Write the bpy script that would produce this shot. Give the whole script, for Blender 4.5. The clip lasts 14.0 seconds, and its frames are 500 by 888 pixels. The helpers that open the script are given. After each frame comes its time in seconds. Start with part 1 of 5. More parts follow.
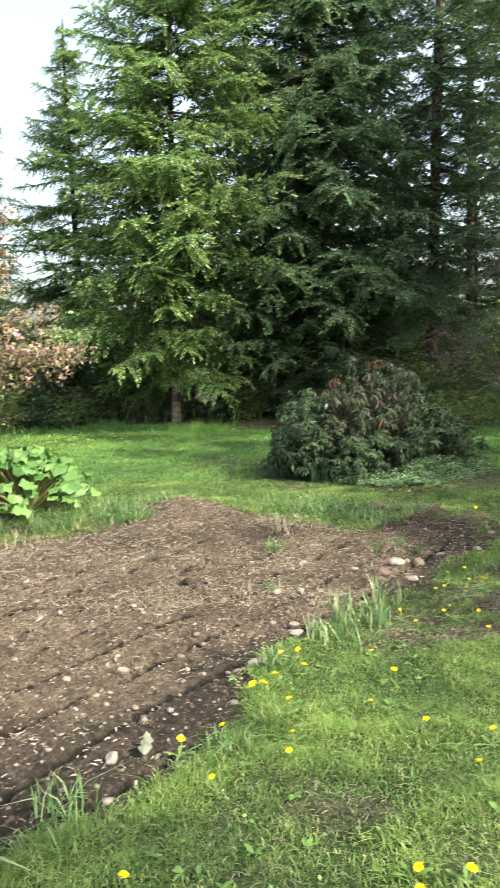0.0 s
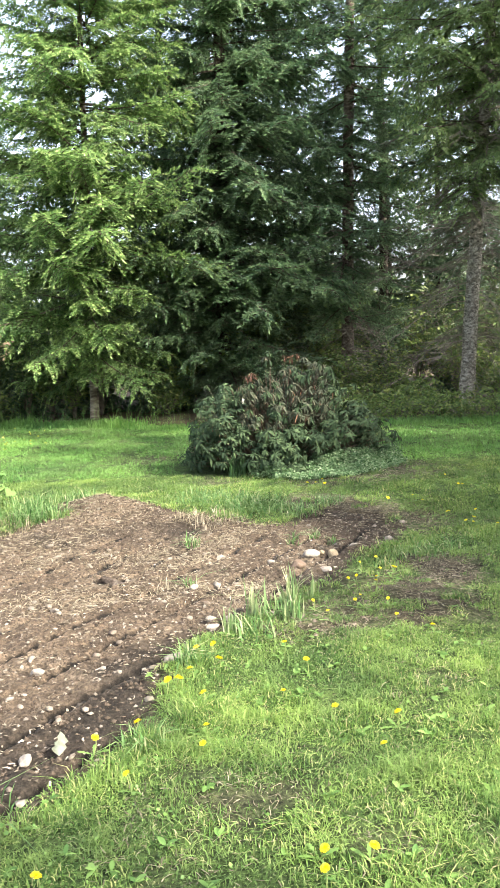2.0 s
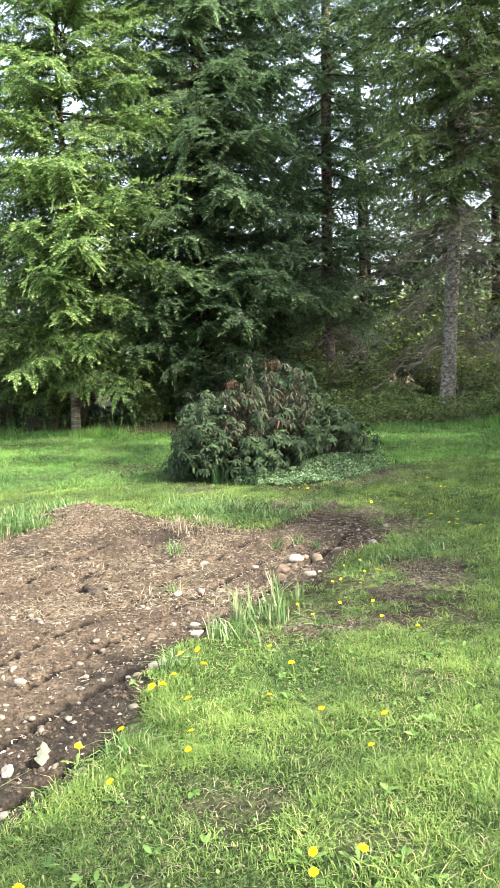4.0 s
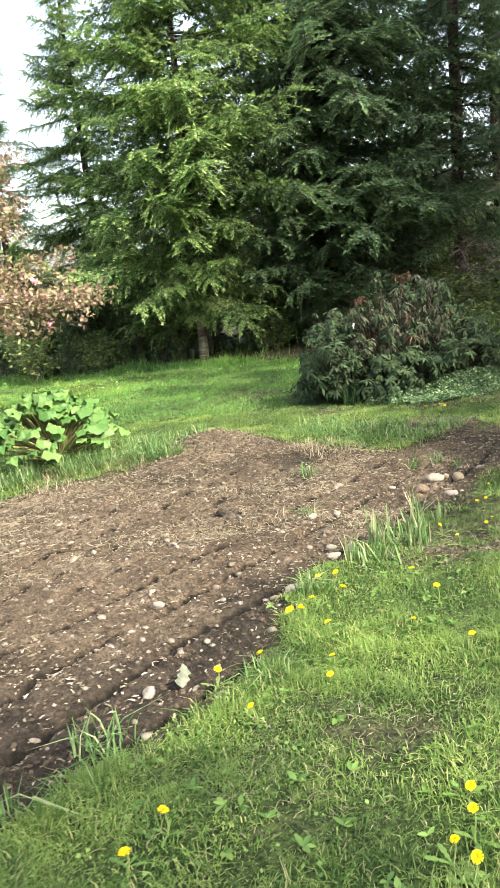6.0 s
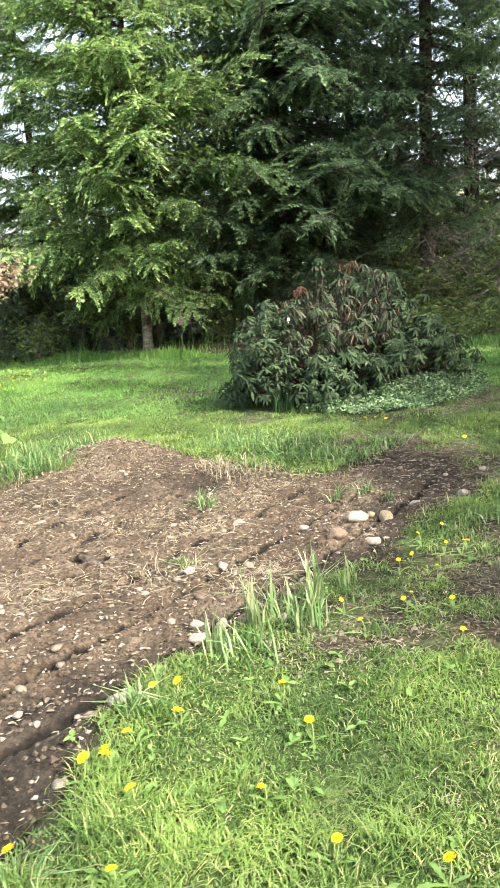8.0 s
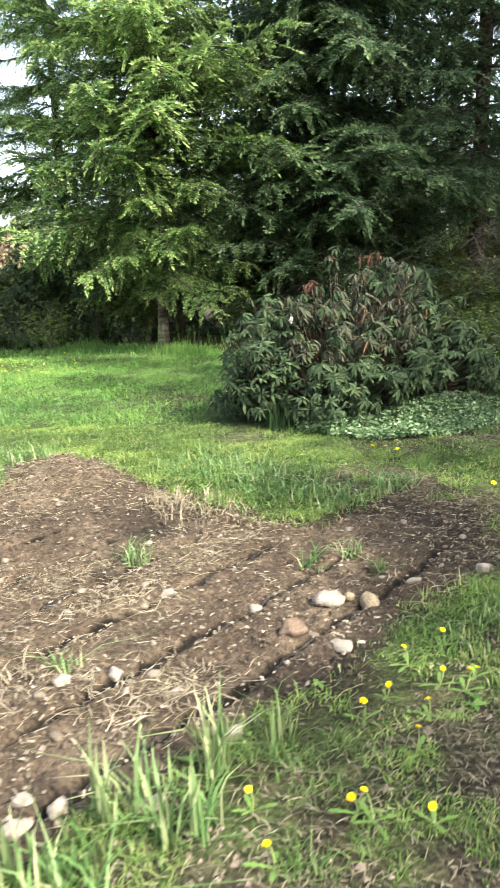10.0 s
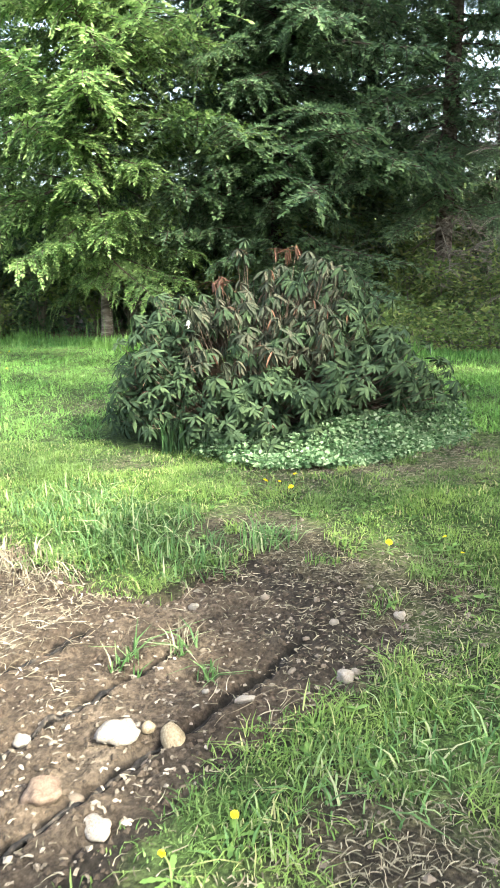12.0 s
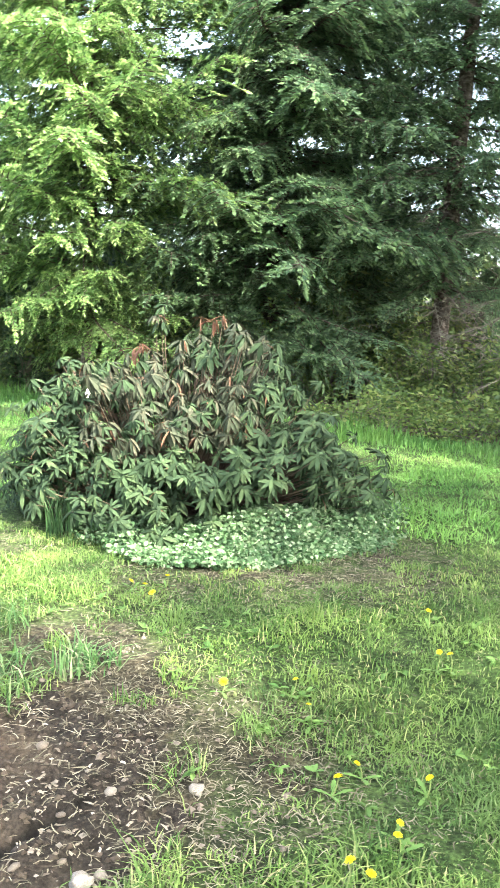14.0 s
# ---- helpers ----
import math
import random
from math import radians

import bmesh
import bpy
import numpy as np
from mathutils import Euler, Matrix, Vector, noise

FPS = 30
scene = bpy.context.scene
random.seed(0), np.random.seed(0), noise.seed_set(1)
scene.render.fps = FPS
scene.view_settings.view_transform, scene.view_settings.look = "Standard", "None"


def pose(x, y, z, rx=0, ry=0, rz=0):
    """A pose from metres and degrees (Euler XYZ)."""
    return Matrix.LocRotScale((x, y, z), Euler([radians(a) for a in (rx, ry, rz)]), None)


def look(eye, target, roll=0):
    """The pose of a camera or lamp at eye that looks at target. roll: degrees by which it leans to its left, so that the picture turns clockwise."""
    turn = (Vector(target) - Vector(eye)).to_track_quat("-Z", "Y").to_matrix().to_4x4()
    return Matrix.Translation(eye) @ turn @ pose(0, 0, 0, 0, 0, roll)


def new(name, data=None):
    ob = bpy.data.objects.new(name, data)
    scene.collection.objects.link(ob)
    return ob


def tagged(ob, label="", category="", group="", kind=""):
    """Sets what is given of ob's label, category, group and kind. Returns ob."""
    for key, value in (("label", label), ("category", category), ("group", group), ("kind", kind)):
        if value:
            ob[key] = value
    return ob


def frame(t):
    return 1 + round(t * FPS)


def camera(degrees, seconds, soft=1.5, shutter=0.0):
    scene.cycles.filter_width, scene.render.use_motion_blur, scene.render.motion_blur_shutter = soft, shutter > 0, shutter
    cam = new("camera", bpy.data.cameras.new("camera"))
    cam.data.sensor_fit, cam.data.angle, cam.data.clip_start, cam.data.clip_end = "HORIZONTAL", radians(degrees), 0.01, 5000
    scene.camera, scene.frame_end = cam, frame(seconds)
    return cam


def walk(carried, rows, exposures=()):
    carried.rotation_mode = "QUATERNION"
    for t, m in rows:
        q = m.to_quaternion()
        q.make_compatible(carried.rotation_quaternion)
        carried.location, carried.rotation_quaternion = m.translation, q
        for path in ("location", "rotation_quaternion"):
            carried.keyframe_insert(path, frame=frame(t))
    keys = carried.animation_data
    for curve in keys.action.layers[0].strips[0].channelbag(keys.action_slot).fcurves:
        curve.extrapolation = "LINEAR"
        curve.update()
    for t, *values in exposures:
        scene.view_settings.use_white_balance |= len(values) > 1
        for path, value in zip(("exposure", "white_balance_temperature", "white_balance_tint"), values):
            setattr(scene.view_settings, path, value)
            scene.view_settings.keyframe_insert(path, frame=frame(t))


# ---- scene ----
cam = camera(35.0, 14.0, 1.55, 0.3)
PATH = [
    (0, (0.544, 0.296, 1.641), (0.364, 2.275, 1.42), -2.9),
    (0.5, (0.593, 0.252, 1.672), (0.59, 2.241, 1.465), -2.9),
    (1, (0.604, 0.258, 1.662), (0.633, 2.246, 1.444), -2.5),
    (1.5, (0.607, 0.246, 1.667), (0.631, 2.232, 1.429), -2.9),
    (2, (0.608, 0.247, 1.665), (0.621, 2.231, 1.417), -3.3),
    (2.5, (0.607, 0.243, 1.67), (0.65, 2.23, 1.448), -3.3),
    (2.7, (0.607, 0.251, 1.666), (0.642, 2.239, 1.444), -3.5),
    (4.8, (0.612, 0.27, 1.623), (0.69, 2.253, 1.376), -3.9),
    (5, (0.582, 0.241, 1.633), (0.654, 2.22, 1.353), -2.2),
    (5.5, (0.522, 0.245, 1.61), (0.446, 2.197, 1.179), -6.7),
    (6, (0.589, 0.488, 1.54), (0.306, 2.432, 1.165), -7.8),
    (6.5, (0.691, 0.835, 1.439), (0.504, 2.787, 1.045), -8.0),
    (6.8, (0.765, 1.051, 1.455), (0.81, 3.044, 1.291), -7.0),
    (7, (0.733, 1.191, 1.51), (0.727, 3.174, 1.249), -3.9),
    (7.5, (0.824, 1.59, 1.423), (0.667, 3.556, 1.086), -3.4),
    (7.7, (0.906, 1.682, 1.459), (0.715, 3.636, 1.081), -5.2),
    (9.8, (1.302, 3.042, 1.389), (0.952, 4.955, 0.921), -4.9),
    (10, (1.333, 3.224, 1.365), (1.007, 5.154, 0.952), -3.4),
    (10.5, (1.498, 3.53, 1.362), (1.275, 5.464, 0.901), -4.6),
    (10.8, (1.638, 3.655, 1.404), (1.191, 5.573, 1.055), -6.0),
    (11, (1.669, 3.807, 1.416), (1.238, 5.712, 0.988), -0.5),
    (11.5, (1.844, 4.04, 1.416), (1.509, 5.966, 0.992), -0.3),
    (12, (1.894, 4.316, 1.412), (1.595, 6.242, 0.962), -2.5),
    (12.5, (2.119, 4.524, 1.395), (1.676, 6.441, 1.035), -2.9),
    (13, (2.279, 4.764, 1.383), (1.853, 6.685, 1.022), -2.3),
    (13.5, (2.528, 5.045, 1.362), (2.183, 6.997, 1.099), -3.9),
    (14, (2.564, 5.098, 1.42), (2.208, 7.045, 1.135), 1.6),
]
walk(cam, [(t, look(eye, target, roll)) for t, eye, target, roll in PATH], [(0, 1.01, 6500, 6.0), (0.6, 1.38, 6500, 9.0), (2.5, 1.53, 6450, 10.0), (5, 1.5, 6500, 9.0), (6, 1.18, 6700, 7.0), (6.5, 1.11, 6750, 8.0), (7, 1.54, 6550, 7.2), (7.5, 1.5, 6583, 9.2), (10, 1.33, 6550, 8.5), (10.5, 1.48, 6500, 8.0), (11, 1.46, 6450, 4.0), (12, 1.86, 6300, 5.0), (13, 2.02, 6250, 6.0), (13.5, 2.3, 6300, 5.6), (14, 2.44, 6300, 5.6)])

# ---------------------------------------------------------------- light
SUN_AZ, SUN_EL = 236.0, 37.0      # azimuth counted anticlockwise from +y (ahead), elevation
az, el = radians(SUN_AZ), radians(SUN_EL)
SUN_DIR = Vector((-math.sin(az) * math.cos(el), math.cos(az) * math.cos(el), math.sin(el)))
world = bpy.data.worlds.new("world")
scene.world = world
world.use_nodes = True
wn = world.node_tree
sky = wn.nodes.new("ShaderNodeTexSky")
sky.sky_type = "NISHITA"
sky.sun_disc = False
sky.sun_elevation = el
sky.sun_rotation = -az
sky.air_density, sky.dust_density, sky.ozone_density = 1.0, 6.0, 1.0
wn.nodes["Background"].inputs["Strength"].default_value = 0.15
haze = wn.nodes.new("ShaderNodeHueSaturation")      # thin high haze pales the sky
haze.inputs["Saturation"].default_value, haze.inputs["Value"].default_value = 0.68, 1.8
wn.links.new(sky.outputs["Color"], haze.inputs["Color"])
wn.links.new(haze.outputs["Color"], wn.nodes["Background"].inputs["Color"])
sun_data = bpy.data.lights.new("sun", "SUN")
sun_data.energy, sun_data.angle, sun_data.color = 5.0, radians(0.6), (1.0, 0.93, 0.78)
sun = new("sun", sun_data)
sun.matrix_world = look(SUN_DIR * 60, (0, 0, 0))



# ---------------------------------------------------------------- materials
def nodes_of(name):
    m = bpy.data.materials.new(name)
    m.use_nodes = True
    return m, m.node_tree.nodes, m.node_tree.links


def ramp(nt, lk, fac, stops):
    r = nt.new("ShaderNodeValToRGB")
    els = r.color_ramp.elements
    while len(els) < len(stops):
        els.new(0.5)
    for e, (p, c) in zip(els, stops):
        e.position, e.color = p, (*c, 1)
    lk.new(fac, r.inputs["Fac"])
    return r.outputs["Color"]


def noise_tex(nt, lk, scale, detail=3.0, rough=0.6, space="Object", stretch=None):
    tc = nt.new("ShaderNodeTexCoord")
    n = nt.new("ShaderNodeTexNoise")
    n.inputs["Scale"].default_value, n.inputs["Detail"].default_value, n.inputs["Roughness"].default_value = scale, detail, rough
    if stretch:
        mp = nt.new("ShaderNodeMapping")
        mp.inputs["Scale"].default_value = stretch
        lk.new(tc.outputs[space], mp.inputs["Vector"])
        lk.new(mp.outputs["Vector"], n.inputs["Vector"])
    else:
        lk.new(tc.outputs[space], n.inputs["Vector"])
    return n.outputs["Fac"]


def mixc(nt, lk, fac, a, b, mode="MIX"):
    m = nt.new("ShaderNodeMix")
    m.data_type, m.blend_type = "RGBA", mode
    for sock, v in ((m.inputs[0], fac), (m.inputs[6], a), (m.inputs[7], b)):
        if isinstance(v, (int, float)):
            sock.default_value = v
        elif isinstance(v, tuple):
            sock.default_value = (*v, 1)
        else:
            lk.new(v, sock)
    return m.outputs[2]


def bump(nt, lk, height, strength, dist, target):
    b = nt.new("ShaderNodeBump")
    b.inputs["Strength"].default_value, b.inputs["Distance"].default_value = strength, dist
    lk.new(height, b.inputs["Height"])
    lk.new(b.outputs["Normal"], target.inputs["Normal"])


def leaf_material(name, stops, patch=None, patch_scale=0.8, through_light=0.35, rough=0.5, per_object=False, space="Object"):
    """Foliage: colour varies from leaf to leaf and over patches; some light passes through."""
    m, nt, lk = nodes_of(name)
    p = nt["Principled BSDF"]
    if per_object:
        rnd = nt.new("ShaderNodeObjectInfo").outputs["Random"]
    else:
        rnd = nt.new("ShaderNodeNewGeometry").outputs["Random Per Island"]
    col = ramp(nt, lk, rnd, stops)
    if patch:
        f = noise_tex(nt, lk, patch_scale, 3.0, 0.6, space)
        f2 = ramp(nt, lk, f, [(0.42, (0, 0, 0)), (0.68, (1, 1, 1))])
        col = mixc(nt, lk, f2, col, patch)
        g = noise_tex(nt, lk, patch_scale * 0.45, 2.0, 0.5, space)
        col = mixc(nt, lk, 1.0, col, ramp(nt, lk, g, [(0.35, (0.62, 0.68, 0.7)), (0.65, (1.25, 1.2, 1.1))]), "MULTIPLY")
    lk.new(col, p.inputs["Base Color"])
    p.inputs["Roughness"].default_value = rough
    p.inputs["Specular IOR Level"].default_value = 0.35
    tr = nt.new("ShaderNodeBsdfTranslucent")
    lk.new(col, tr.inputs["Color"])
    mx = nt.new("ShaderNodeMixShader")
    mx.inputs[0].default_value = through_light
    lk.new(p.outputs[0], mx.inputs[1])
    lk.new(tr.outputs[0], mx.inputs[2])
    lk.new(mx.outputs[0], nt["Material Output"].inputs["Surface"])
    return m


def solid_material(name, stops, scale, rough=0.9, bump_scale=40.0, bump_strength=0.5, bump_dist=0.01, stretch=None, per_object=0.0):
    """Stone, bark, soil: two scales of noise for colour, and fine relief."""
    m, nt, lk = nodes_of(name)
    p = nt["Principled BSDF"]
    a = noise_tex(nt, lk, scale, 5.0, 0.65, "Object", stretch)
    col = ramp(nt, lk, a, stops)
    b = noise_tex(nt, lk, bump_scale, 6.0, 0.7, "Object", stretch)
    col = mixc(nt, lk, 0.35, col, ramp(nt, lk, b, [(0.3, (0.25, 0.25, 0.25)), (0.7, (1, 1, 1))]), "MULTIPLY")
    if per_object:
        r = nt.new("ShaderNodeObjectInfo").outputs["Random"]
        col = mixc(nt, lk, per_object, col, ramp(nt, lk, r, [(0.0, (0.45, 0.38, 0.32)), (0.5, (0.9, 0.85, 0.8)), (1.0, (1.0, 1.0, 1.0))]), "MULTIPLY")
    lk.new(col, p.inputs["Base Color"])
    p.inputs["Roughness"].default_value = rough
    p.inputs["Specular IOR Level"].default_value = 0.25
    bump(nt, lk, b, bump_strength, bump_dist, p)
    return m


def lawn_material():
    """Green thatch, turning to brown soil where the turf is worn off."""
    m, nt, lk = nodes_of("lawn_soil")
    p = nt["Principled BSDF"]
    a, f = noise_tex(nt, lk, 2.3, 5.0), noise_tex(nt, lk, 60, 6.0, 0.7)
    green = ramp(nt, lk, a, [(0.3, (0.045, 0.075, 0.024)), (0.5, (0.075, 0.125, 0.035)), (0.7, (0.11, 0.16, 0.05))])
    brown = ramp(nt, lk, a, [(0.3, (0.04, 0.032, 0.022)), (0.5, (0.075, 0.062, 0.042)), (0.7, (0.13, 0.11, 0.075))])
    at = nt.new("ShaderNodeAttribute")
    at.attribute_name = "worn"
    col = mixc(nt, lk, at.outputs["Fac"], green, brown)
    g = noise_tex(nt, lk, 16, 5.0, 0.75)
    col = mixc(nt, lk, 0.8, col, ramp(nt, lk, g, [(0.36, (0.3, 0.28, 0.26)), (0.5, (0.9, 0.9, 0.9)), (0.66, (1.7, 1.65, 1.5))]), "MULTIPLY")
    col = mixc(nt, lk, 0.8, col, ramp(nt, lk, f, [(0.38, (0.25, 0.25, 0.25)), (0.6, (1.2, 1.2, 1.2))]), "MULTIPLY")
    lk.new(col, p.inputs["Base Color"])
    p.inputs["Roughness"].default_value = 0.95
    p.inputs["Specular IOR Level"].default_value = 0.2
    bump(nt, lk, f, 1.0, 0.035, p)
    return m


def soil_material():
    """Crumbly tilled soil: dry brown crust, darker where it is damp or has shade painted in."""
    m, nt, lk = nodes_of("tilled_soil")
    p = nt["Principled BSDF"]
    a, c, f = noise_tex(nt, lk, 2.2, 6.0, 0.7), noise_tex(nt, lk, 14, 5.0, 0.7), noise_tex(nt, lk, 45, 6.0, 0.75)
    dry = ramp(nt, lk, a, [(0.3, (0.072, 0.054, 0.04)), (0.5, (0.13, 0.099, 0.071)), (0.7, (0.213, 0.17, 0.125))])
    wet_shaded = ramp(nt, lk, a, [(0.3, (0.027, 0.022, 0.017)), (0.7, (0.067, 0.055, 0.043))])
    at = nt.new("ShaderNodeAttribute")
    at.attribute_name = "moist_shade"
    col = mixc(nt, lk, at.outputs["Fac"], dry, wet_shaded)
    # shade inside the drill grooves is painted in as near-black
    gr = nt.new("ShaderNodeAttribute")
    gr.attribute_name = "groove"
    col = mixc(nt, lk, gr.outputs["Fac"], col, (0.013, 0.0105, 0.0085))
    col = mixc(nt, lk, 0.75, col, ramp(nt, lk, c, [(0.34, (0.5, 0.48, 0.46)), (0.5, (0.95, 0.94, 0.93)), (0.66, (1.35, 1.33, 1.3))]), "MULTIPLY")
    col = mixc(nt, lk, 0.8, col, ramp(nt, lk, f, [(0.38, (0.25, 0.24, 0.23)), (0.62, (1.25, 1.25, 1.25))]), "MULTIPLY")
    lk.new(col, p.inputs["Base Color"])
    p.inputs["Roughness"].default_value = 0.95
    p.inputs["Specular IOR Level"].default_value = 0.2
    bump(nt, lk, f, 1.0, 0.03, p)
    return m


M_LAWN = lawn_material()
M_LITTER = solid_material("leaf_litter", [(0.3, (0.035, 0.026, 0.016)), (0.5, (0.075, 0.055, 0.032)), (0.7, (0.13, 0.09, 0.05))], 3.0, 0.95, 35, 0.9, 0.03)
M_SOIL = soil_material()
M_CLOD = solid_material("soil_clod", [(0.3, (0.04, 0.03, 0.022)), (0.7, (0.11, 0.085, 0.062))], 9, 0.95, 60, 0.8, 0.01)
M_STRAW = leaf_material("straw", [(0.0, (0.11, 0.088, 0.058)), (0.5, (0.22, 0.185, 0.125)), (1.0, (0.39, 0.345, 0.255))], None, 1, 0.15, 0.8)
M_STONE_WHITE = solid_material("white_stone", [(0.3, (0.13, 0.11, 0.085)), (0.45, (0.235, 0.205, 0.17)), (0.7, (0.36, 0.33, 0.29))], 14, 0.8, 60, 0.4, 0.004)
M_STONE_TAN = solid_material("tan_stone", [(0.3, (0.17, 0.13, 0.08)), (0.5, (0.28, 0.225, 0.145)), (0.7, (0.4, 0.335, 0.23))], 12, 0.75, 70, 0.4, 0.003)
M_CHIP = leaf_material("wood_chip", [(0.0, (0.10, 0.08, 0.058)), (0.5, (0.19, 0.16, 0.12)), (0.9, (0.27, 0.235, 0.185)), (1.0, (0.4, 0.36, 0.3))], None, 1, 0.05, 0.85)
M_DARK_TUBE = solid_material("black_tube", [(0.4, (0.012, 0.011, 0.011)), (0.55, (0.035, 0.03, 0.026)), (0.68, (0.11, 0.09, 0.07))], 26, 0.95, 120, 0.8, 0.004)
M_STONE_BROWN = solid_material("brown_stone", [(0.3, (0.09, 0.06, 0.045)), (0.7, (0.2, 0.15, 0.11))], 12, 0.85, 70, 0.4, 0.003)
M_PEBBLE = solid_material("pebble", [(0.3, (0.15, 0.128, 0.105)), (0.7, (0.31, 0.28, 0.24))], 25, 0.85, 90, 0.4, 0.002, None, 0.8)
M_GRASS = leaf_material("lawn_grass", [(0.0, (0.0316, 0.0716, 0.0186)), (0.35, (0.0791, 0.1581, 0.0353)), (0.7, (0.1535, 0.2651, 0.0623)), (0.86, (0.279, 0.3627, 0.1256)), (0.95, (0.4278, 0.4185, 0.2093)), (1.0, (0.372, 0.3255, 0.2046))], (0.2093, 0.3116, 0.0884), 3.4, 0.4)
M_GRASS_FAR = leaf_material("far_lawn_grass", [(0.0, (0.0705, 0.1763, 0.0451)), (0.6, (0.1411, 0.2961, 0.0705)), (1.0, (0.2187, 0.3879, 0.1057))], (0.1975, 0.3385, 0.0931), 0.9, 0.4)
M_TALL = leaf_material("tall_grass", [(0.0, (0.06, 0.13, 0.04)), (0.6, (0.125, 0.235, 0.075)), (0.85, (0.24, 0.335, 0.145)), (1.0, (0.4, 0.39, 0.24))], None, 1, 0.35)
M_CLUMP = leaf_material("coarse_grass", [(0.0, (0.11, 0.19, 0.07)), (0.5, (0.22, 0.3, 0.13)), (1.0, (0.42, 0.44, 0.26))], None, 1, 0.35)
M_THATCH = leaf_material("dead_grass", [(0.0, (0.09, 0.08, 0.052)), (0.6, (0.18, 0.16, 0.11)), (1.0, (0.29, 0.265, 0.19))], None, 1, 0.2, 0.8)
M_STRAP = leaf_material("strap_leaf", [(0.0, (0.03, 0.075, 0.025)), (1.0, (0.07, 0.14, 0.05))], None, 1, 0.3)
M_CLOVER = leaf_material("clover", [(0.0, (0.07, 0.15, 0.035)), (1.0, (0.19, 0.31, 0.08))], None, 1, 0.3)
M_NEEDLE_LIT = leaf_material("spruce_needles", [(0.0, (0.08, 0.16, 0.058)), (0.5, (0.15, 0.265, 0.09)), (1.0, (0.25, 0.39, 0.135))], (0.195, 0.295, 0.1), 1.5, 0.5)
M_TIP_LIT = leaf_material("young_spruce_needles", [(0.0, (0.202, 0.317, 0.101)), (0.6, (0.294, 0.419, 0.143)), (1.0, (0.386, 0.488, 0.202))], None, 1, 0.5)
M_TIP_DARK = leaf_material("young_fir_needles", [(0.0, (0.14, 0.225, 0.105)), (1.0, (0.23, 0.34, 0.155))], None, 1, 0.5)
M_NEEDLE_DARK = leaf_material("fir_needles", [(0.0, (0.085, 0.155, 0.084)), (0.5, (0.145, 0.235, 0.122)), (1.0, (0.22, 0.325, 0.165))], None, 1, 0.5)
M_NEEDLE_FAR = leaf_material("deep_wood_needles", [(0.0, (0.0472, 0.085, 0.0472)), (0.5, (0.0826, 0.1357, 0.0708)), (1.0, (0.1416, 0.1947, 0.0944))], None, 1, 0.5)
M_NEEDLE_DULL = leaf_material("old_spruce_needles", [(0.0, (0.106, 0.1749, 0.0689)), (0.5, (0.1802, 0.2703, 0.1007)), (1.0, (0.265, 0.3551, 0.1378))], (0.1908, 0.2544, 0.0954), 1.2, 0.5)
M_BARK = solid_material("spruce_bark", [(0.36, (0.085, 0.075, 0.06)), (0.48, (0.26, 0.238, 0.195)), (0.62, (0.48, 0.45, 0.385))], 13, 0.95, 26, 1.0, 0.03, (1, 1, 1.6))
M_BARK_PINK = solid_material("reddish_bark", [(0.36, (0.06, 0.046, 0.037)), (0.5, (0.15, 0.118, 0.097)), (0.64, (0.3, 0.255, 0.215))], 11, 0.95, 26, 1.0, 0.03, (1, 1, 1.6))
M_BARK_YOUNG = solid_material("young_spruce_bark", [(0.36, (0.045, 0.035, 0.028)), (0.5, (0.13, 0.105, 0.085)), (0.62, (0.3, 0.265, 0.225))], 3.2, 0.95, 26, 1.0, 0.02, (0.6, 0.6, 3.0))
M_BARK_FIR = solid_material("fir_bark", [(0.3, (0.03, 0.024, 0.019)), (0.5, (0.07, 0.058, 0.047)), (0.68, (0.15, 0.132, 0.112))], 7, 0.95, 26, 1.0, 0.03, (1, 1, 1.7))
M_TWIG_LIVE = solid_material("living_twig", [(0.3, (0.06, 0.048, 0.036)), (0.7, (0.13, 0.108, 0.08))], 6, 0.9, 40, 0.3, 0.005)
M_TWIG = solid_material("dead_twig", [(0.3, (0.1, 0.086, 0.068)), (0.7, (0.235, 0.21, 0.17))], 6, 0.9, 40, 0.3, 0.005)
M_RHODO = leaf_material("rhododendron_leaf", [(0.0, (0.0169, 0.0348, 0.015)), (0.6, (0.032, 0.0592, 0.0235)), (1.0, (0.0584, 0.0903, 0.0367))], None, 1, 0.15, 0.85)
M_RHODO_ONE = leaf_material("rhododendron_leaf_single", [(0.0, (0.0179, 0.0357, 0.016)), (0.6, (0.0348, 0.062, 0.0263)), (1.0, (0.064, 0.0941, 0.0395))], None, 1, 0.15, 0.85, True)
M_RHODO_DULL = leaf_material("wilted_leaf", [(0.0, (0.0286, 0.0386, 0.0218)), (0.6, (0.048, 0.057, 0.034)), (1.0, (0.074, 0.072, 0.045))], None, 1, 0.12, 0.85)
M_RHODO_DEAD = leaf_material("dead_leaf", [(0.0, (0.10, 0.048, 0.03)), (0.6, (0.17, 0.085, 0.05)), (1.0, (0.25, 0.15, 0.09))], None, 1, 0.2, 0.7)
M_STEM = solid_material("shrub_stem", [(0.3, (0.09, 0.065, 0.045)), (0.7, (0.2, 0.15, 0.11))], 8, 0.9, 40, 0.4, 0.004)
M_COVER = leaf_material("ground_cover", [(0.0, (0.038, 0.09, 0.032)), (0.5, (0.1, 0.18, 0.075)), (0.85, (0.19, 0.27, 0.145)), (1.0, (0.3, 0.37, 0.235))], None, 1, 0.25, 0.7)
M_RHUB = leaf_material("rhubarb_leaf", [(0.0, (0.065, 0.155, 0.036)), (1.0, (0.17, 0.29, 0.085))], None, 1, 0.35, 0.5, True)
